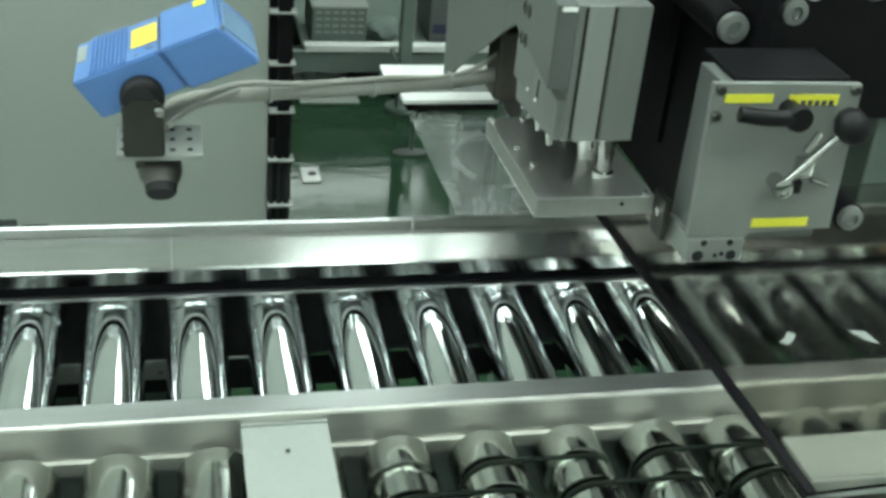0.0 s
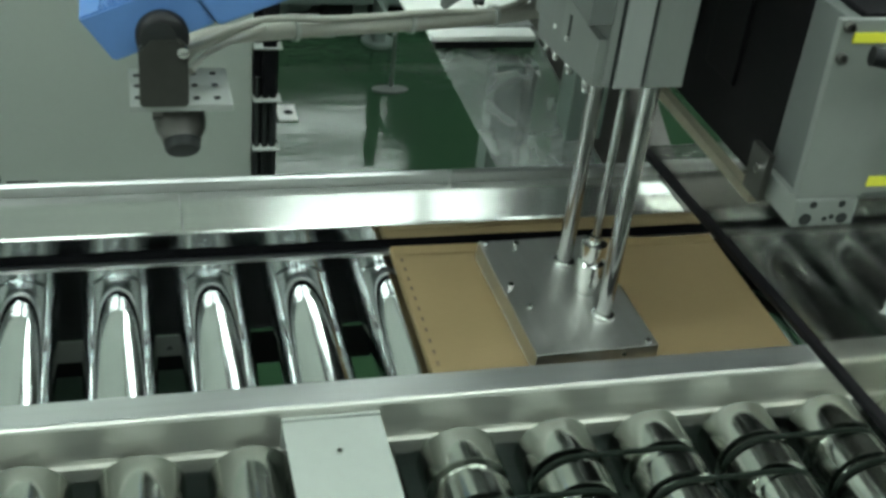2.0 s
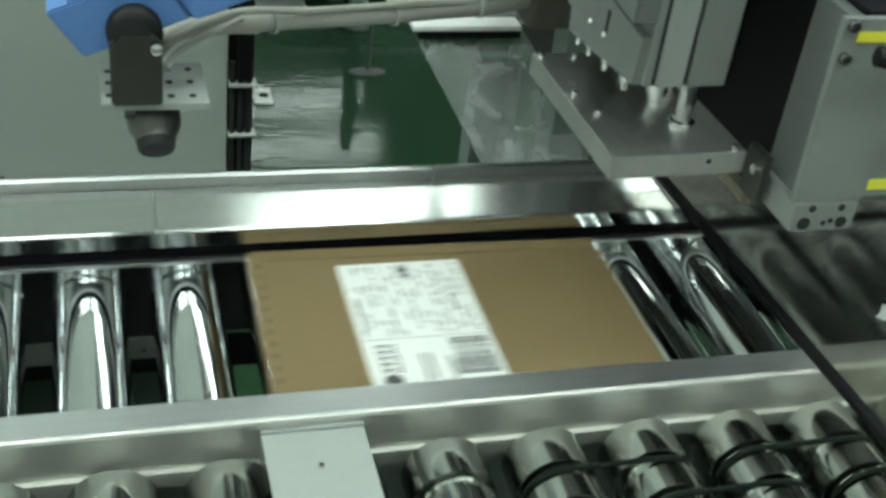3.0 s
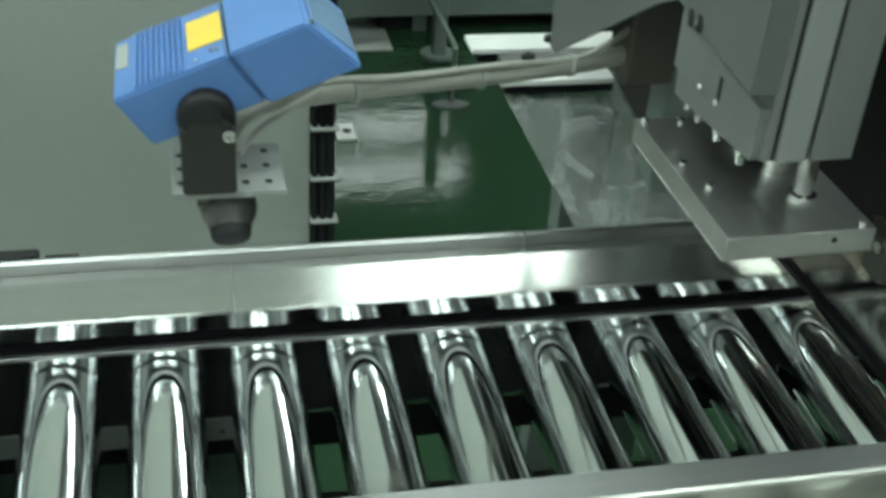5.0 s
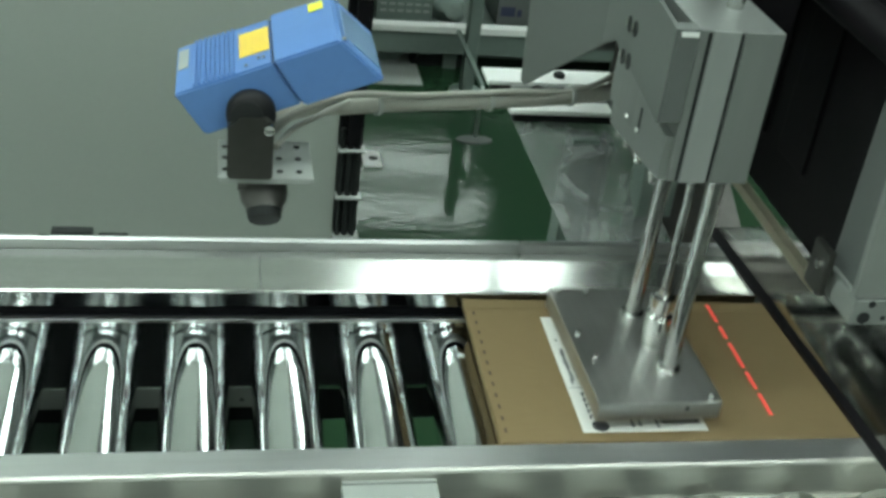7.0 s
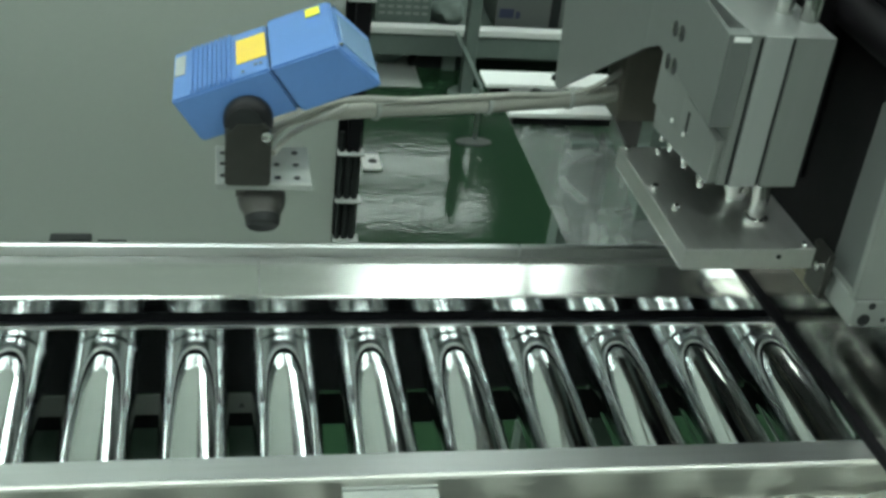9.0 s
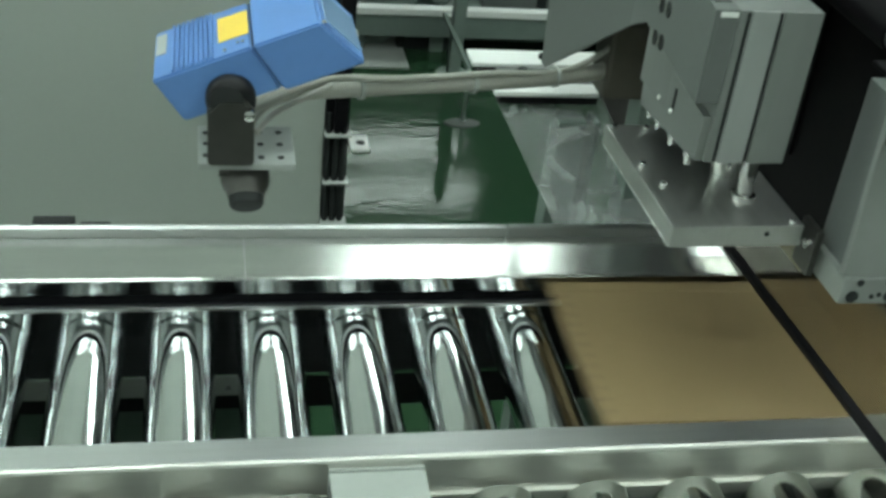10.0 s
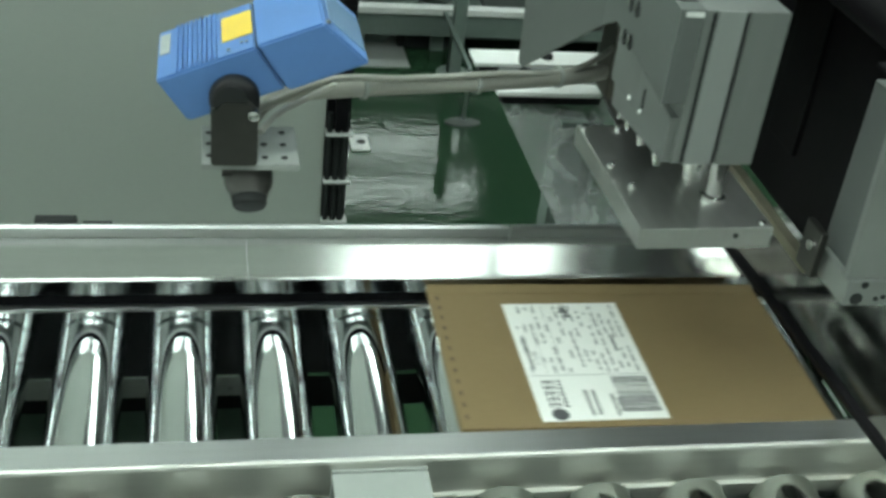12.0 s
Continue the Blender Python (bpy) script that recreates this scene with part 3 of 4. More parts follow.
def build_chute():
    """Polished sheet behind the rail with its white clamp bars."""
    c = thing("film_chute", "crumpled clear plastic film sloping behind the conveyor rail", "plastic sheet", pose(0.0024, -0.0092, 0.0065))
    def slab(corners):
        b = bmesh.new()
        quad = [Vector(p) for p in corners]
        lo = [b.verts.new(v - Vector((0, 0, 0.003))) for v in quad]
        hi = [b.verts.new(v) for v in quad]
        b.faces.new(lo)
        b.faces.new(hi)
        for k in range(4):
            b.faces.new((lo[k], lo[(k + 1) % 4], hi[(k + 1) % 4], hi[k]))
        return b
    part("sheet", slab(((0.433, 0.26, 0.905), (0.552, 0.26, 0.905), (0.582, 0.072, 0.832), (0.474, 0.072, 0.832))), CLEAR, c)
    # The sheet's right part, coloured dark to suppress the lamps' white reflection.
    part("dimmed_sheet", slab(((0.5525, 0.26, 0.905), (0.672, 0.26, 0.905), (0.66, 0.072, 0.832), (0.5825, 0.072, 0.832))), STEELDARK, c, "right part of the sheet, darkened where lamps would whiten it")
    part("leg", box(0.50, 0.53, 0.20, 0.23, -0.0065, 0.885), FRAME, c)
    part("leg", box(0.54, 0.545, 0.20, 0.23, -0.0065, 0.885), FRAME, c)
    w = thing("clamp_bars", "white clamp bars bolted across the plastic film", "clamp bar", pose(0.0014, -0.0077, 0.0067))
    part("bar", box(0.432, 0.545, 0.216, 0.240, 0.9055, 0.911, 0.001), WHITE, w)
    part("bar_base", box(0.437, 0.545, 0.218, 0.240, 0.897, 0.9053), BLACK, w)
    part("bar", box(0.424, 0.60, 0.300, 0.338, 0.901, 0.906, 0.001), WHITE, w)
    part("bar_base", box(0.43, 0.60, 0.302, 0.336, 0.892, 0.9008), BLACK, w)
    part("tongue", box(0.45, 0.60, 0.242, 0.299, 0.893, 0.902, 0.001), GREY, w)
    for x, y, z in ((0.478, 0.285, 0.902), (0.51, 0.318, 0.906)):
        part("bolt", lathe([(0, 0.007), (0.004, 0.007), (0.006, 0.004)], (x, y, z), (x, y, z + 1), 8), DARK, w)


def build_printer():
    p = thing("label_printer", "label printer with black back panel and grey print unit", "printer", pose(0.0007, -0.0093, 0.0138))
    part("side_panel", box(0.647, 0.662, -0.165, 0.55, 0.906, 1.75, 0.002), BLACK, p, "large black side panel")
    for k in range(5):
        part("panel_rib", box(0.643, 0.647, -0.02 + k * 0.09, 0.035 + k * 0.09, 0.96, 1.22, 0.001), BLACK, p)
    part("back_panel", box(0.662, 1.5, 0.10, 0.115, 0.93, 1.75, 0.002), BLACK, p)
    part("foam_strip", box(0.632, 0.642, -0.11, 0.14, 0.895, 0.9045), BEIGE, p, "beige foam strip under the panel")
    # print unit
    part("unit_body", box(0.588, 0.698, -0.238, -0.193, 0.975, 1.114, 0.001), GREY, p)
    part("unit_top", box(0.598, 0.697, -0.236, -0.172, 1.1142, 1.1185, 0.002), BLACK, p)
    plate = part("front_plate", prism([(0.5815, 0.9815), (0.577, 1.117), (0.703, 1.116), (0.708, 0.987), (0.634, 0.985), (0.634, 0.9815)], "y", -0.245, -0.2385, 0.0006), UNIT, p, "pale grey front plate")
    part("foot_block", box(0.5825, 0.632, -0.247, -0.20, 0.959, 0.981, 0.0015), UNIT, p)
    for x, z, r in ((0.596, 0.9775, 0.0028), (0.619, 0.9775, 0.0028), (0.5925, 0.9655, 0.005), (0.622, 0.9655, 0.0045), (0.608, 0.9655, 0.002), (0.6135, 0.967, 0.002)):
        part("socket", cyl((x, -0.247, z), (x, -0.2476, z), r, 16), DARK, p)
    part("guide_bracket", box(0.571, 0.5765, -0.215, -0.19, 0.962, 1.0, 0.001), STEELDARK, p)
    part("guide_pin", cyl((0.569, -0.205, 0.985), (0.575, -0.205, 0.985), 0.004, 12), SHAFT, p)
    part("tape", box(0.588, 0.628, -0.2462, -0.2452, 1.1015, 1.1085), LEMON, plate, "lemon yellow tape strip")
    part("tape", box(0.642, 0.684, -0.2462, -0.2452, 1.099, 1.108), LEMON, plate, "lemon yellow tape strip")
    for k in range(5):
        part("print", box(0.652 + k * 0.006, 0.656 + k * 0.006, -0.2466, -0.2463, 1.099, 1.1035), INK, plate)
    part("tape", box(0.635, 0.685, -0.2462, -0.2452, 0.9905, 0.9985), LEMON, plate, "lemon yellow tape strip")
    for x, z in ((0.583, 1.1125), (0.697, 1.1115), (0.5835, 1.0905)):
        screw(x, -0.245, z, 0.0042, plate, "y", STEELDARK)
    lever = part("lever", tube(curve_points([(0.594, -0.262, 1.0995), (0.612, -0.266, 1.098), (0.632, -0.264, 1.0965), (0.645, -0.258, 1.096)], 8), 0.0066, 14), KNOB, p, "black clamping lever", smooth=True)
    part("hub", lathe([(0, 0.008), (0.012, 0.008), (0.02, 0.0112), (0.024, 0.0098)], (0.643, -0.245, 1.0965), (0.643, -1, 1.0965), 18), KNOB, lever, smooth=True)
    crank = part("crank", tube([(0.646, -0.258, 1.034), (0.684, -0.262, 1.082)], 0.0034, 12), SHAFT, p, "bright steel crank with a black knob", smooth=True)
    part("knob", lathe([(0, 0.007), (0.006, 0.0138), (0.013, 0.0158), (0.020, 0.014), (0.025, 0.008)], (0.683, -0.262, 1.079), (0.70, -0.268, 1.102), 20), KNOB, crank, smooth=True)
    part("hub", lathe([(0, 0.007), (0.012, 0.007), (0.013, 0.0085), (0.018, 0.0085), (0.019, 0.005)], (0.646, -0.245, 1.034), (0.646, -1, 1.034), 18), SHAFT, crank, smooth=True)
    part("clamp", box(0.660, 0.672, -0.256, -0.245, 1.040, 1.056, 0.002, m=None), SHAFT, p)
    part("clamp_screw", cyl((0.664, -0.252, 1.062), (0.672, -0.252, 1.078), 0.003, 12), SHAFT, p)
    part("clamp_screw", cyl((0.676, -0.25, 1.036), (0.69, -0.25, 1.031), 0.003, 12), SHAFT, p)
    part("clamp_block", box(0.652, 0.668, -0.253, -0.245, 1.024, 1.036, 0.002), BLACK, p)
    # ribbon and web rollers that run back from the unit
    for x, z, r, cap, y0 in ((0.630, 1.128, 0.016, ALU, -0.15), (0.682, 1.143, 0.014, ALU, -0.15), (0.752, 1.170, 0.020, SHAFT, -0.15), (0.775, 0.955, 0.014, ALU, -0.17)):
        part("web_roller", cyl((x, y0, z), (x, 0.10, z), r, 28), BLACK, p, smooth=True)
        part("roller_end", lathe([(0, r * 0.85), (0.006, r * 0.8), (0.007, r * 0.4), (0.004, r * 0.35)], (x, y0, z), (x, -1, z), 24), cap, p, smooth=True)
    part("bright_bar", cyl((0.70, -0.15, 1.16), (0.66, 0.10, 1.165), 0.009, 20), SHEET, p, smooth=True)
    part("column", box(0.98, 1.08, 0.12, 0.22, -0.0138, 1.6, 0.004), FRAME, p)
    part("column_foot", box(0.88, 1.18, 0.02, 0.32, -0.0138, 0.006, 0.003), FRAME, p)


def build_cover():
    c = thing("acrylic_cover", "smoked clear acrylic cover over the conveyor with a black edge", "cover", pose(0.615, 0, 0, 0, 0, 3) @ pose(-0.615, 0, 0))
    sheet = part("sheet", box(0.6195, 1.7, -0.43, 0.048, 0.8685, 0.8725), ACRYL, c)
    sheet.visible_shadow = False
    part("edge", box(0.6108, 0.6192, -0.43, 0.048, 0.8675, 0.8735, 0.001), BLACK, c, "black edge strip")
    part("spacer", box(1.0, 1.7, 0.030, 0.042, RAIL_Z + 0.0005, 0.868), DARK, c)
    part("spacer", box(1.0, 1.7, -0.258, -0.246, FRONT_Z + 0.0012, 0.868), STEEL, c)
    tape = part("tape_scrap", prism([(0.690, -0.240), (0.697, -0.236), (0.706, -0.226), (0.712, -0.231), (0.704, -0.240), (0.695, -0.246)], "z", 0.8727, 0.8733), PALE, c, "torn grey white tape scrap")
    part("tape_scrap", prism([(0.766, -0.232), (0.782, -0.235), (0.784, -0.256), (0.774, -0.249)], "z", 0.8727, 0.8733), PALE, c, "torn grey white tape scrap")
    w = thing("side_plate", "pale metal plate beside the second conveyor", "metal plate", pose(0.006, 0, 0.003))
    part("plate", box(0.658, 1.2, -0.388, -0.335, 0.838, 0.842, 0.001), PALE, w)
    part("lip", box(0.658, 1.2, -0.392, -0.3885, 0.826, 0.842, 0.001), SHEET, w)


# ---- scanner ----
SCAN_Y0, SCAN_Y1 = -0.130, -0.048


def build_scanner():
    s = thing("barcode_scanner", "blue laser barcode scanner with yellow warning sticker", "scanner", pose(0.0017, -0.0057, 0.0089))
    # along: up the sloping top edge; drop: down the sloping end
    a = Vector((0.097, 0, 1.073))
    along, drop = Vector((0.110, 0, 0.0445)), Vector((0.0225, 0, -0.0315))
    def at(u, v):
        p = a + along * u + drop * v
        return (p.x, p.z)
    part("rear_half", prism([at(0, 0), at(0.61, 0), at(0.61, 0.97), at(0, 0.97)], "y", SCAN_Y0, SCAN_Y1, 0.0015), BLUE, s, "blue ribbed rear half")
    part("front_half", prism([at(0.62, -0.04), at(1.03, -0.04), at(1.12, 1.0), at(0.62, 1.0)], "y", SCAN_Y0 - 0.003, SCAN_Y1 + 0.002, 0.0015), BLUE, s, "blue front half with the window")
    part("seam", prism([at(0.607, 0.02), at(0.623, 0.02), at(0.66, 0.95), at(0.607, 0.95)], "y", SCAN_Y0 + 0.002, SCAN_Y1 - 0.002), DARK, s)
    up = Vector((-along.z, 0, along.x)).normalized()
    turn = Matrix(((along.normalized().x, 0, up.x), (0, 1, 0), (along.normalized().z, 0, up.z))).to_4x4()
    def flat(u0, u1, y0, y1, h0, h1, mat, name, parent, label="", v=0.0):
        m = Matrix.Translation(a + drop * v) @ turn
        length = along.length
        return part(name, box(u0 * length, u1 * length, y0, y1, h0, h1, 0.0002, m=m), mat, parent, label)
    flat(0.41, 0.60, -0.106, -0.064, 0.0003, 0.0009, YELLOW, "warning_sticker", s, "orange yellow warning sticker")
    flat(0.02, 0.085, -0.092, -0.058, 0.0003, 0.0009, PALE, "type_label", s, "pale type label")
    flat(0.87, 0.965, -0.068, -0.053, 0.0022, 0.0028, LEMON, "round_sticker", s, "small yellow sticker")
    for k in range(9):
        flat(0.125 + k * 0.03, 0.138 + k * 0.03, -0.128, -0.05, 0.0, 0.0022, BLUE, "rib", s)
    for u, y in ((0.44, -0.124), (0.55, -0.119), (0.52, -0.118)):
        flat(u, u + 0.02, y, y + 0.003, 0.0, 0.0015, SHAFT, "screw", s)
    end = Vector((along.x * 1.005, 0, along.z * 1.005))
    part("window", prism([at(1.04, 0.12), at(1.05, 0.12), at(1.12, 0.9), at(1.108, 0.9)], "y", SCAN_Y0 + 0.012, SCAN_Y1 - 0.012), BLUE_LIT, s, "scanner window end in the housing's blue, lightened as if lit")
    for y in (SCAN_Y0 + 0.004, SCAN_Y1 - 0.004):
        part("screw", cyl((at(1.02, 0.05)[0], y, at(1.02, 0.05)[1]), (at(1.055, 0.05)[0], y, at(1.055, 0.05)[1]), 0.0018, 10), SHAFT, s)

    st = thing("scanner_bracket", "drilled grey metal bracket with a swivel head under the scanner", "bracket", pose(0.0019, -0.0054, 0.0081))
    part("shelf", box(0.1275, 0.196, -0.142, -0.083, 1.0115, 1.0165, 0.0006), PALE, st, "pale drilled shelf plate")
    for x, y in ((0.172, -0.093), (0.186, -0.093), (0.172, -0.112), (0.186, -0.112), (0.172, -0.132), (0.186, -0.132), (0.133, -0.095), (0.133, -0.112), (0.133, -0.13)):
        part("hole", cyl((x, y, 1.0165), (x, y, 1.0169), 0.0024, 14), DARK, st)
    part("upright", prism([(0.134, 1.0165), (0.166, 1.0165), (0.166, 1.052), (0.167, 1.058), (0.160, 1.067), (0.142, 1.067), (0.1335, 1.058), (0.134, 1.05)], "y", -0.146, -0.134, 0.0015), STEELDARK, st, "dark steel upright")
    part("swivel", lathe([(0, 0.0175), (0.006, 0.0175), (0.009, 0.0155), (0.012, 0.009)], (0.150, -0.132, 1.064), (0.150, -1, 1.064), 28), KNOB, st, smooth=True)
    part("screw", lathe([(0, 0.004), (0.004, 0.004), (0.005, 0.002)], (0.1625, -0.146, 1.058), (0.1625, -1, 1.058), 12), SHAFT, st, smooth=True)
    part("socket", cyl((0.147, -0.1442, 1.066), (0.147, -0.1448, 1.066), 0.0115, 18), DARK, st)
    base, tip = Vector((0.161, -0.112, 0.9985)), Vector((0.162, -0.143, 0.9745))
    part("stub", lathe([(0, 0.0175), (0.012, 0.018), (0.018, 0.0165), (0.022, 0.014), (0.025, 0.0135)], base, tip, 28), STEELDARK, st, "dark steel stub", smooth=True)
    part("cap", lathe([(0, 0.0128), (0.006, 0.0125), (0.008, 0.011), (0.0085, 0.004)], base + (tip - base).normalized() * 0.0245, base + (tip - base) * 2, 24), DARK, st, "black rubber cap", smooth=True)
    part("side_nut", cyl((0.142, -0.125, 1.003), (0.149, -0.125, 1.003), 0.006, 12), STEELDARK, st)

    arm = thing("support_arm", "grey sheathed support arm carrying the scanner and cables", "support arm", pose(-0.0004, -0.0141, 0.0111))
    part("pipe", tube(curve_points([(0.150, -0.125, 1.040), (0.165, -0.06, 1.012), (0.188, 0.0, 1.003), (0.262, 0.03, 0.998), (0.366, 0.06, 0.991), (0.477, 0.10, 0.983), (0.53, 0.125, 0.985)], 10), 0.0078, 14), CABLE, arm, smooth=True)
    part("cable", tube(curve_points([(0.170, -0.128, 1.036), (0.185, -0.09, 1.032), (0.212, -0.04, 1.022), (0.235, 0.0, 1.014), (0.215, 0.01, 1.006), (0.185, -0.03, 1.010), (0.168, -0.09, 1.024)], 10), 0.0024, 10), CABLE, arm, "thin looped cable", smooth=True)
    part("cable", tube(curve_points([(0.165, -0.07, 1.022), (0.23, 0.0, 1.018), (0.30, 0.035, 1.005), (0.38, 0.06, 1.0), (0.47, 0.095, 0.992), (0.54, 0.12, 1.03)], 10), 0.003, 10), CABLE, arm, smooth=True)
    for p in ((0.262, 0.03, 0.998), (0.366, 0.06, 0.991), (0.45, 0.09, 0.985)):
        part("tie", lathe([(0, 0.0098), (0.004, 0.0098)], p, (p[0] + 1, p[1] + 0.3, p[2] - 0.06), 18), PALE, arm, smooth=True)
    part("clamp", box(0.505, 0.55, 0.10, 0.145, 0.958, 1.035, 0.004), BROWN, arm, "brown grey clamp block")
    part("mast", box(0.552, 0.59, 0.115, 0.15, -0.0111, 1.03, 0.002), FRAME, arm)


def build_rail_latch():
    l = thing("rail_latch", "low black latch lying behind the rail edge", "latch", pose(-0.0121, -0.0125, 0.004))
    part("base", box(-0.006, 0.031, 0.0695, 0.082, 0.82, 0.847, 0.002), DARK, l)
    part("arm", box(0.036, 0.062, 0.0695, 0.076, 0.82, 0.844, 0.001), DARK, l)


# ---- cartons and labels ----
BOX_L, BOX_W, BOX_H, LOW_H = 0.311, 0.198, 0.036, 0.018


def build_carton(height):
    """Its origin is the upper left corner's foot on the rollers."""
    c = thing("carton", "flat brown corrugated cardboard carton on the rollers", "cardboard box", group="cartons on the conveyor")
    part("body", box(0.012, BOX_L - 0.012, -BOX_W + 0.006, -0.006, 0, height - 0.0085, 0.001), CARD, c)
    part("lid", box(0, BOX_L, -BOX_W, 0, height - 0.0084, height - 0.001, 0.0015), CARD, c, "overhanging cardboard lid")
    part("top_flap", box(0.0008, BOX_L - 0.0008, -BOX_W + 0.001, -0.016, height - 0.0008, height, 0.0003), CARD, c, "folded top flap")
    part("edge_flap", box(0.0008, BOX_L - 0.0008, -0.0153, -0.0008, height - 0.0008, height - 0.0001, 0.0003), CARD, c)
    for k in range(12):
        part("slit", box(0.0055, 0.0078, -0.026 - k * 0.0145, -0.0205 - k * 0.0145, height, height + 0.0002), CARD_CUT, c)
    return c


def bars(rects, z0, z1):
    b = bmesh.new()
    for u0, u1, v0, v1 in rects:
        vs = [b.verts.new(p) for p in ((u0, v0, z1), (u1, v0, z1), (u1, v1, z1), (u0, v1, z1))]
        ws = [b.verts.new(p) for p in ((u0, v0, z0), (u1, v0, z0), (u1, v1, z0), (u0, v1, z0))]
        b.faces.new(vs)
        b.faces.new(ws)
        for i in range(4):
            b.faces.new((vs[i], vs[(i + 1) % 4], ws[(i + 1) % 4], ws[i]))
    return b


def build_label():
    """Text runs along the long side; what cannot be read is plain bars."""
    l = thing("shipping_label", "white printed shipping label with a barcode and small print", "label", group="shipping labels")
    part("sheet", box(-0.05, 0.05, -0.075, 0.075, 0.0, 0.0003), PAPER, l)
    rnd = random.Random(5)
    z0, z1 = 0.0003, 0.00038
    rule = [(-0.049, 0.049, -0.0215, -0.0208), (-0.018, -0.0175, -0.02, 0.072), (-0.033, -0.0326, -0.02, 0.045), (0.02, 0.04, 0.05, 0.0504)]
    part("ruling", bars(rule, z0, z1), INK_GREY, l)
    small = []
    for col in range(15):
        u = -0.045 + col * 0.0062
        v = 0.071
        while v > -0.014:
            step = rnd.uniform(0.003, 0.011)
            if rnd.random() < 0.68:
                small.append((u, u + 0.0021, max(v - step, -0.018), v))
            v -= step + rnd.uniform(0.0012, 0.005)
    tagged(part("small_print", bars(small, z0, z1), INK_GREY, l), kind="stuff")
    bold = []
    for u, a, b2 in ((-0.044, 0.030, -0.012), (0.031, 0.030, 0.010), (0.0, 0.072, 0.060), (-0.01, -0.04, -0.070), (-0.004, -0.04, -0.068), (0.010, -0.045, -0.070), (0.0145, -0.05, -0.066)):
        v = a
        while v > b2:
            step = rnd.uniform(0.0015, 0.003)
            bold.append((u, u + 0.0028, v - step, v))
            v -= step + 0.0009
    for r in bold:
        part("bold_mark", bars([r], z0, z1), INK, l)
    logo = []
    for k in range(5):
        v = -0.0275 - k * 0.0068
        logo += [(-0.0405, -0.0315, v - 0.0015, v), (-0.0405, -0.039, v - 0.0052, v), (-0.0365, -0.035, v - 0.0052, v - 0.001), (-0.0325, -0.031, v - 0.0042, v)]
    for k in range(8):
        logo.append((-0.0285, -0.0255, -0.030 - k * 0.0042, -0.0272 - k * 0.0042))
    logo += [(-0.002, 0.006, 0.055, 0.0585), (0.001, 0.005, 0.0595, 0.066), (-0.003, 0.0, 0.061, 0.067)]
    for r in logo:
        part("logo_piece", bars([r], z0, z1), INK, l)
    ring = lathe([(0, 0.0068), (0.00008, 0.0068)], (-0.0345, -0.0675, z0), (-0.0355, -0.0675, 1), 20)
    part("logo_disc", ring, INK, l)
    code = []
    v = -0.0245
    while v > -0.0665:
        w = rnd.choice((0.0005, 0.0008, 0.0012, 0.0016))
        code.append((0.0165, 0.0465, v - w, v))
        v -= w + rnd.choice((0.0005, 0.0007, 0.0011))
    code_field = part("barcode", bars([(0.0160, 0.0470, -0.067, -0.024)], z0, z0 + 0.00003), PAPER, l, "black barcode")
    for r in code:
        part("bar", bars([r], z0 + 0.00003, z1), INK, code_field)
    for o in l.children:
        o.scale = (1.05, 1.05, 1)
    return l


def build_laser():
    ob = thing("laser_line", "thin red laser scan line lying across the carton", "laser line")
    for y0, y1 in ((-0.08, -0.052), (-0.046, -0.022), (-0.016, 0.02), (0.027, 0.045), (0.052, 0.08)):
        part("light", box(-0.0014, 0.0014, y0, y1, 0, 0.0004), LASER, ob)
    return ob


build_room()
build_lights()
build_main_conveyor()
build_second_conveyor()
build_cable_run()
build_bench()
build_floor_marker()
build_chute()
build_printer()
head, pad = build_applicator()
build_cover()
build_scanner()
build_bridge()
build_rail_latch()
build_warning()
cartons = [build_carton(height) for height in (LOW_H, BOX_H, BOX_H)]
labels = [build_label() for _ in range(3)]
laser = build_laser()

PAD_UP, PAD_DOWN, PAD_Y, PAD_X, SLIDE = 0.987, TOP + BOX_H - 0.0082, -0.131, 0.5105, -0.0385


def head_at(s):
    """The applicator's place, s of the way along its slide; it stands slightly askew."""
    return pose(0.5135 + SLIDE * s, -0.134, 0.009, 0, 0, 1.2) @ pose(-0.5105, 0.131, 0)


def value(rows, t):
    for (a, u), (b, v) in zip(rows, rows[1:]):
        if a <= t <= b:
            return u + (v - u) * (t - a) / (b - a)
    return rows[-1][1]


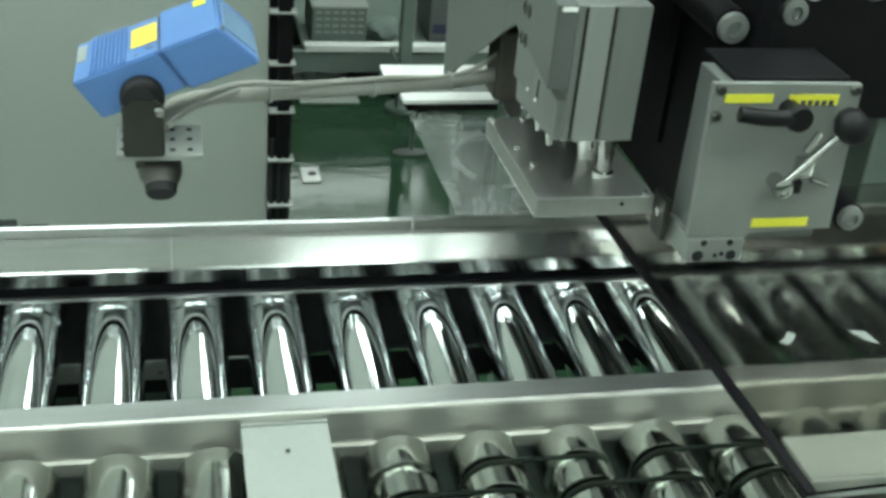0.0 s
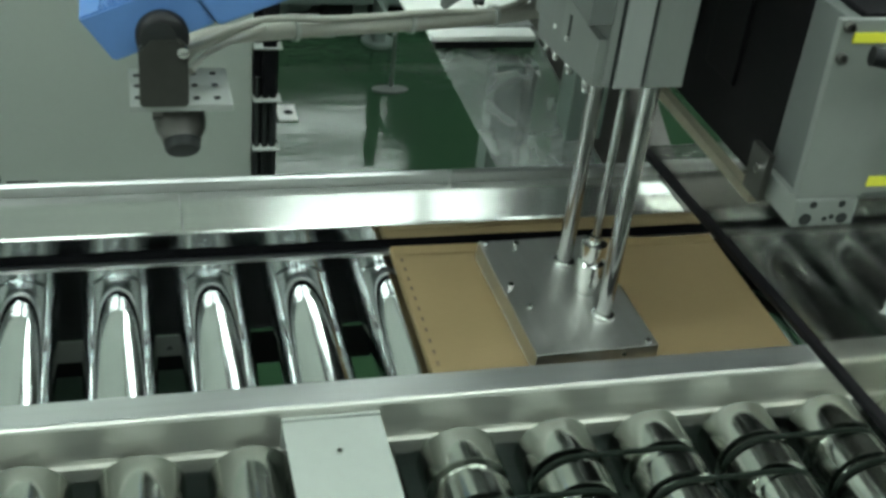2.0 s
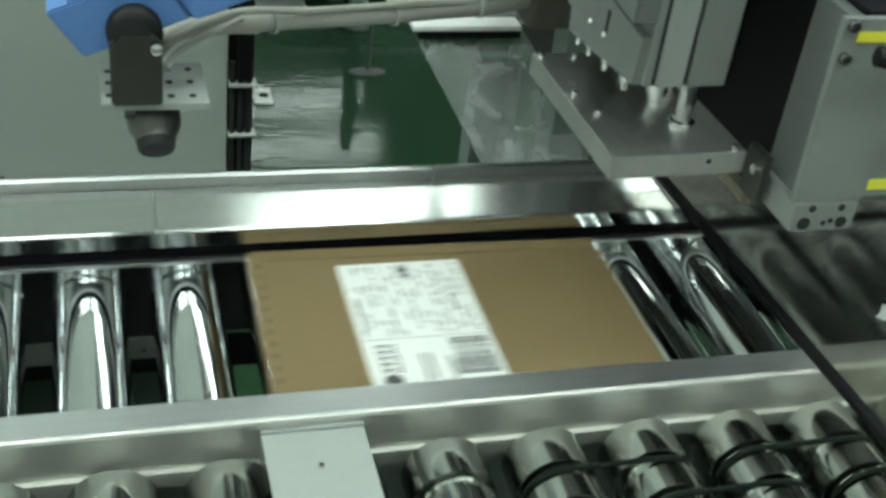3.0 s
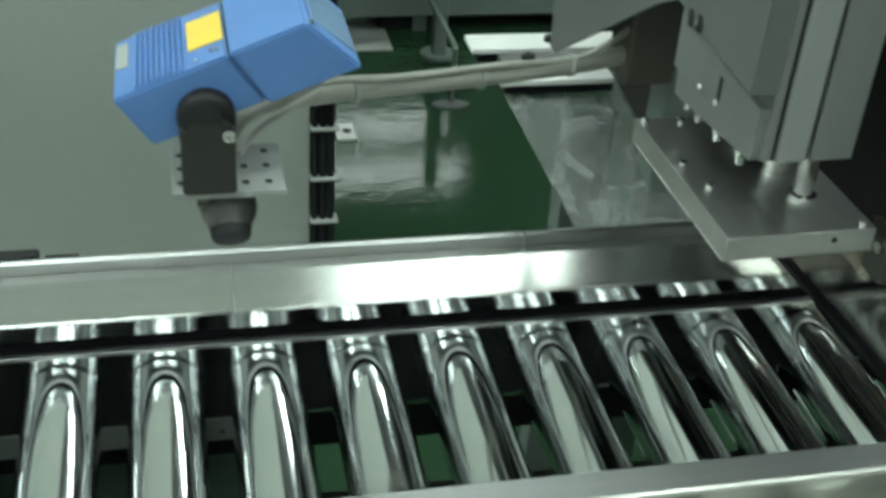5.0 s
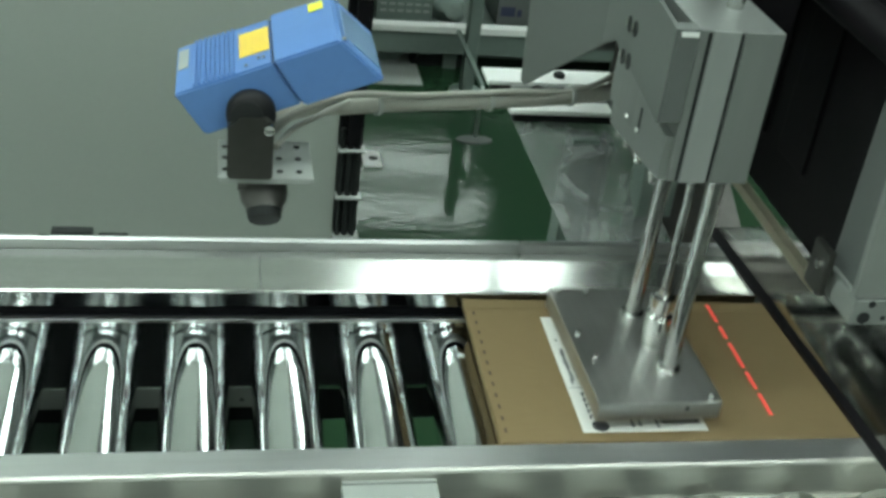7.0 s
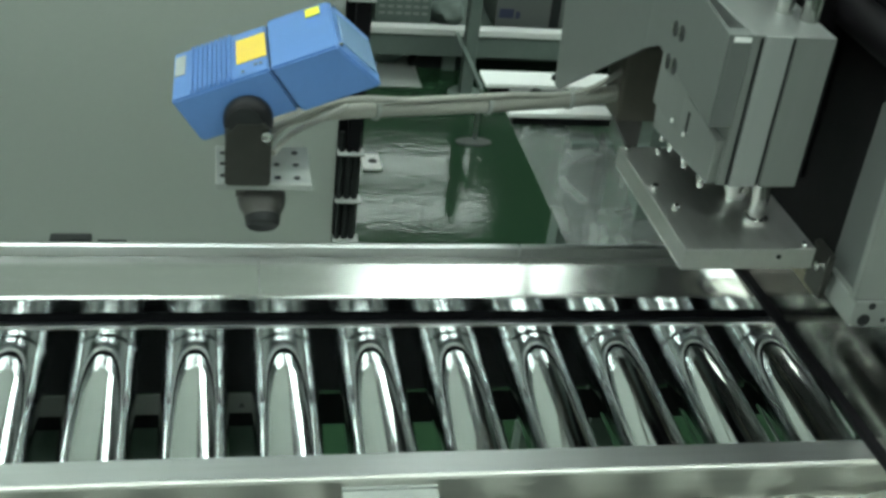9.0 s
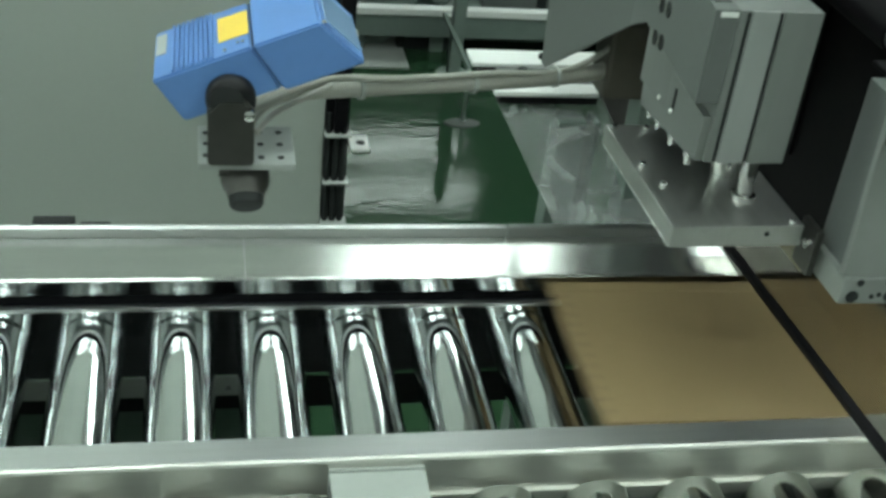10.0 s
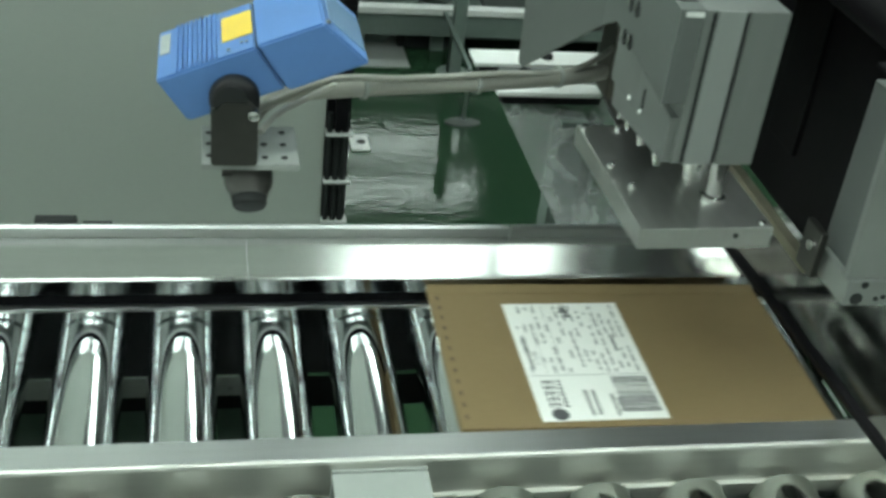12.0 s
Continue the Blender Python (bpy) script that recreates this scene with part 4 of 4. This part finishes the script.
def motions():
    slide = [(0, 0), (1.33, 0), (1.47, 1), (2.6, 1), (3.1, 0), (6.08, 0), (6.22, 1), (7.25, 1), (7.5, 0.64), (7.9, 0), (10.66, 0), (10.8, 1), (11.82, 1), (12, 0.72)]
    lift = [(0, 0), (1.4, 0), (1.5, 0.23), (1.6, 0.64), (1.7, 1.02), (1.8, 1.115), (2.2, 1.115), (2.3, 0.95), (2.4, 0.65), (2.5, 0.26), (2.6, 0.03), (2.66, 0), (6.18, 0), (6.3, 0.36), (6.4, 0.97), (6.45, 1), (6.93, 1), (7.0, 0.93), (7.1, 0.7), (7.2, 0.22), (7.3, 0), (10.7, 0), (10.8, 0.15), (10.9, 0.49), (11.0, 0.85), (11.1, 0.97), (11.15, 1), (11.5, 1), (11.6, 0.87), (11.7, 0.6), (11.8, 0.25), (11.9, 0.03), (12, 0)]
    times = sorted({t for t, _ in slide} | {t for t, _ in lift})
    def pad_at(t):
        return head_at(value(slide, t)) @ pose(PAD_X, PAD_Y, PAD_UP + (PAD_DOWN - PAD_UP) * value(lift, t))
    walk(head, [(t, head_at(s)) for t, s in slide])
    walk(pad, [(t, pose(PAD_X, PAD_Y, PAD_UP + (PAD_DOWN - PAD_UP) * s)) for t, s in lift])
    tracks = (
        [(0, 0.96), (0.3, 0.77), (0.5, 0.632), (0.6, 0.558), (0.8, 0.384), (0.88, 0.355), (1.0, 0.348), (2.58, 0.346), (2.8, 0.32), (3.0, 0.24), (4.0, -0.48), (6.5, -2.25), (6.9, -2.35), (12, -2.35)],
        [(0, 2.2), (3.2, 2.2), (3.5, 2.05), (5.2, 0.65), (5.5, 0.456), (5.62, 0.363), (5.75, 0.350), (7.49, 0.349), (7.6, 0.306), (7.7, 0.24), (9.3, -0.92), (10.6, -1.85), (10.9, -1.95), (12, -1.95)],
        [(0, 2.6), (3.2, 2.6), (3.5, 2.55), (4.1, 2.6), (7.8, 2.4), (8.1, 2.0), (9.7, 0.688), (9.8, 0.618), (9.9, 0.548), (10.0, 0.444), (10.1, 0.383), (10.2, 0.357), (10.3, 0.349), (11.85, 0.347), (12, 0.326)],
    )
    backs = (-0.026, -0.0275, -0.0275)
    for c, rows, y in zip(cartons, tracks, backs):
        walk(c, [(t, pose(x + 0.001, y, TOP, 0, 0, -1.0)) for t, x in rows])
    for l, rows, zt, t1, t0, x1, y1 in zip(labels, tracks, (TOP + LOW_H + 0.0002, TOP + BOX_H + 0.0002, TOP + BOX_H + 0.0002), (2.22, 6.92, 11.52), (0.0, 3.3, 8.2), (0.471, 0.4693, 0.4635), (-0.1335, -0.1366, -0.1405)):
        keys = []
        if t0 > 0:
            inside = pose(0.6545, 0.2, 1.2, 0, 90, 0)
            keys += [(0, inside), (t0 - 0.4, inside), (t0 - 0.2, pose(0.61, -0.05, 1.0, 0, 45, 0)), (t0, pad_at(t0))]
        for t in times:
            if (t0 < t or t0 == 0) and t < t1:
                keys.append((t, pad_at(t)))
        keys.append((t1, pose(x1, y1, zt)))
        for t, bx in rows:
            if t > t1:
                keys.append((t, pose(x1 + bx - value(rows, t1), y1, zt)))
        walk(l, keys)
    on, low, home = TOP + BOX_H + 0.0014, TOP + LOW_H + 0.0014, pose(0.6545, 0.15, 1.45)
    def sweep(t, x, z=on, y=-0.119):
        return (t, pose(x, y, z))
    walk(laser, [(0, home), (2.06, home), sweep(2.1, 0.370, low), sweep(2.2, 0.350, low), sweep(2.3, 0.41, PAD_DOWN + 0.06, -0.14), sweep(2.5, 0.4245, 0.9805, -0.14), sweep(2.6, 0.506), (2.64, home),
                 (6.76, home), sweep(6.8, 0.560), sweep(7.0, 0.583), sweep(7.1, 0.46), sweep(7.2, 0.357), sweep(7.3, 0.437), (7.34, home),
                 (11.56, home), sweep(11.6, 0.350), sweep(11.7, 0.362), sweep(11.8, 0.445), (11.84, home), (12, home)])


motions()
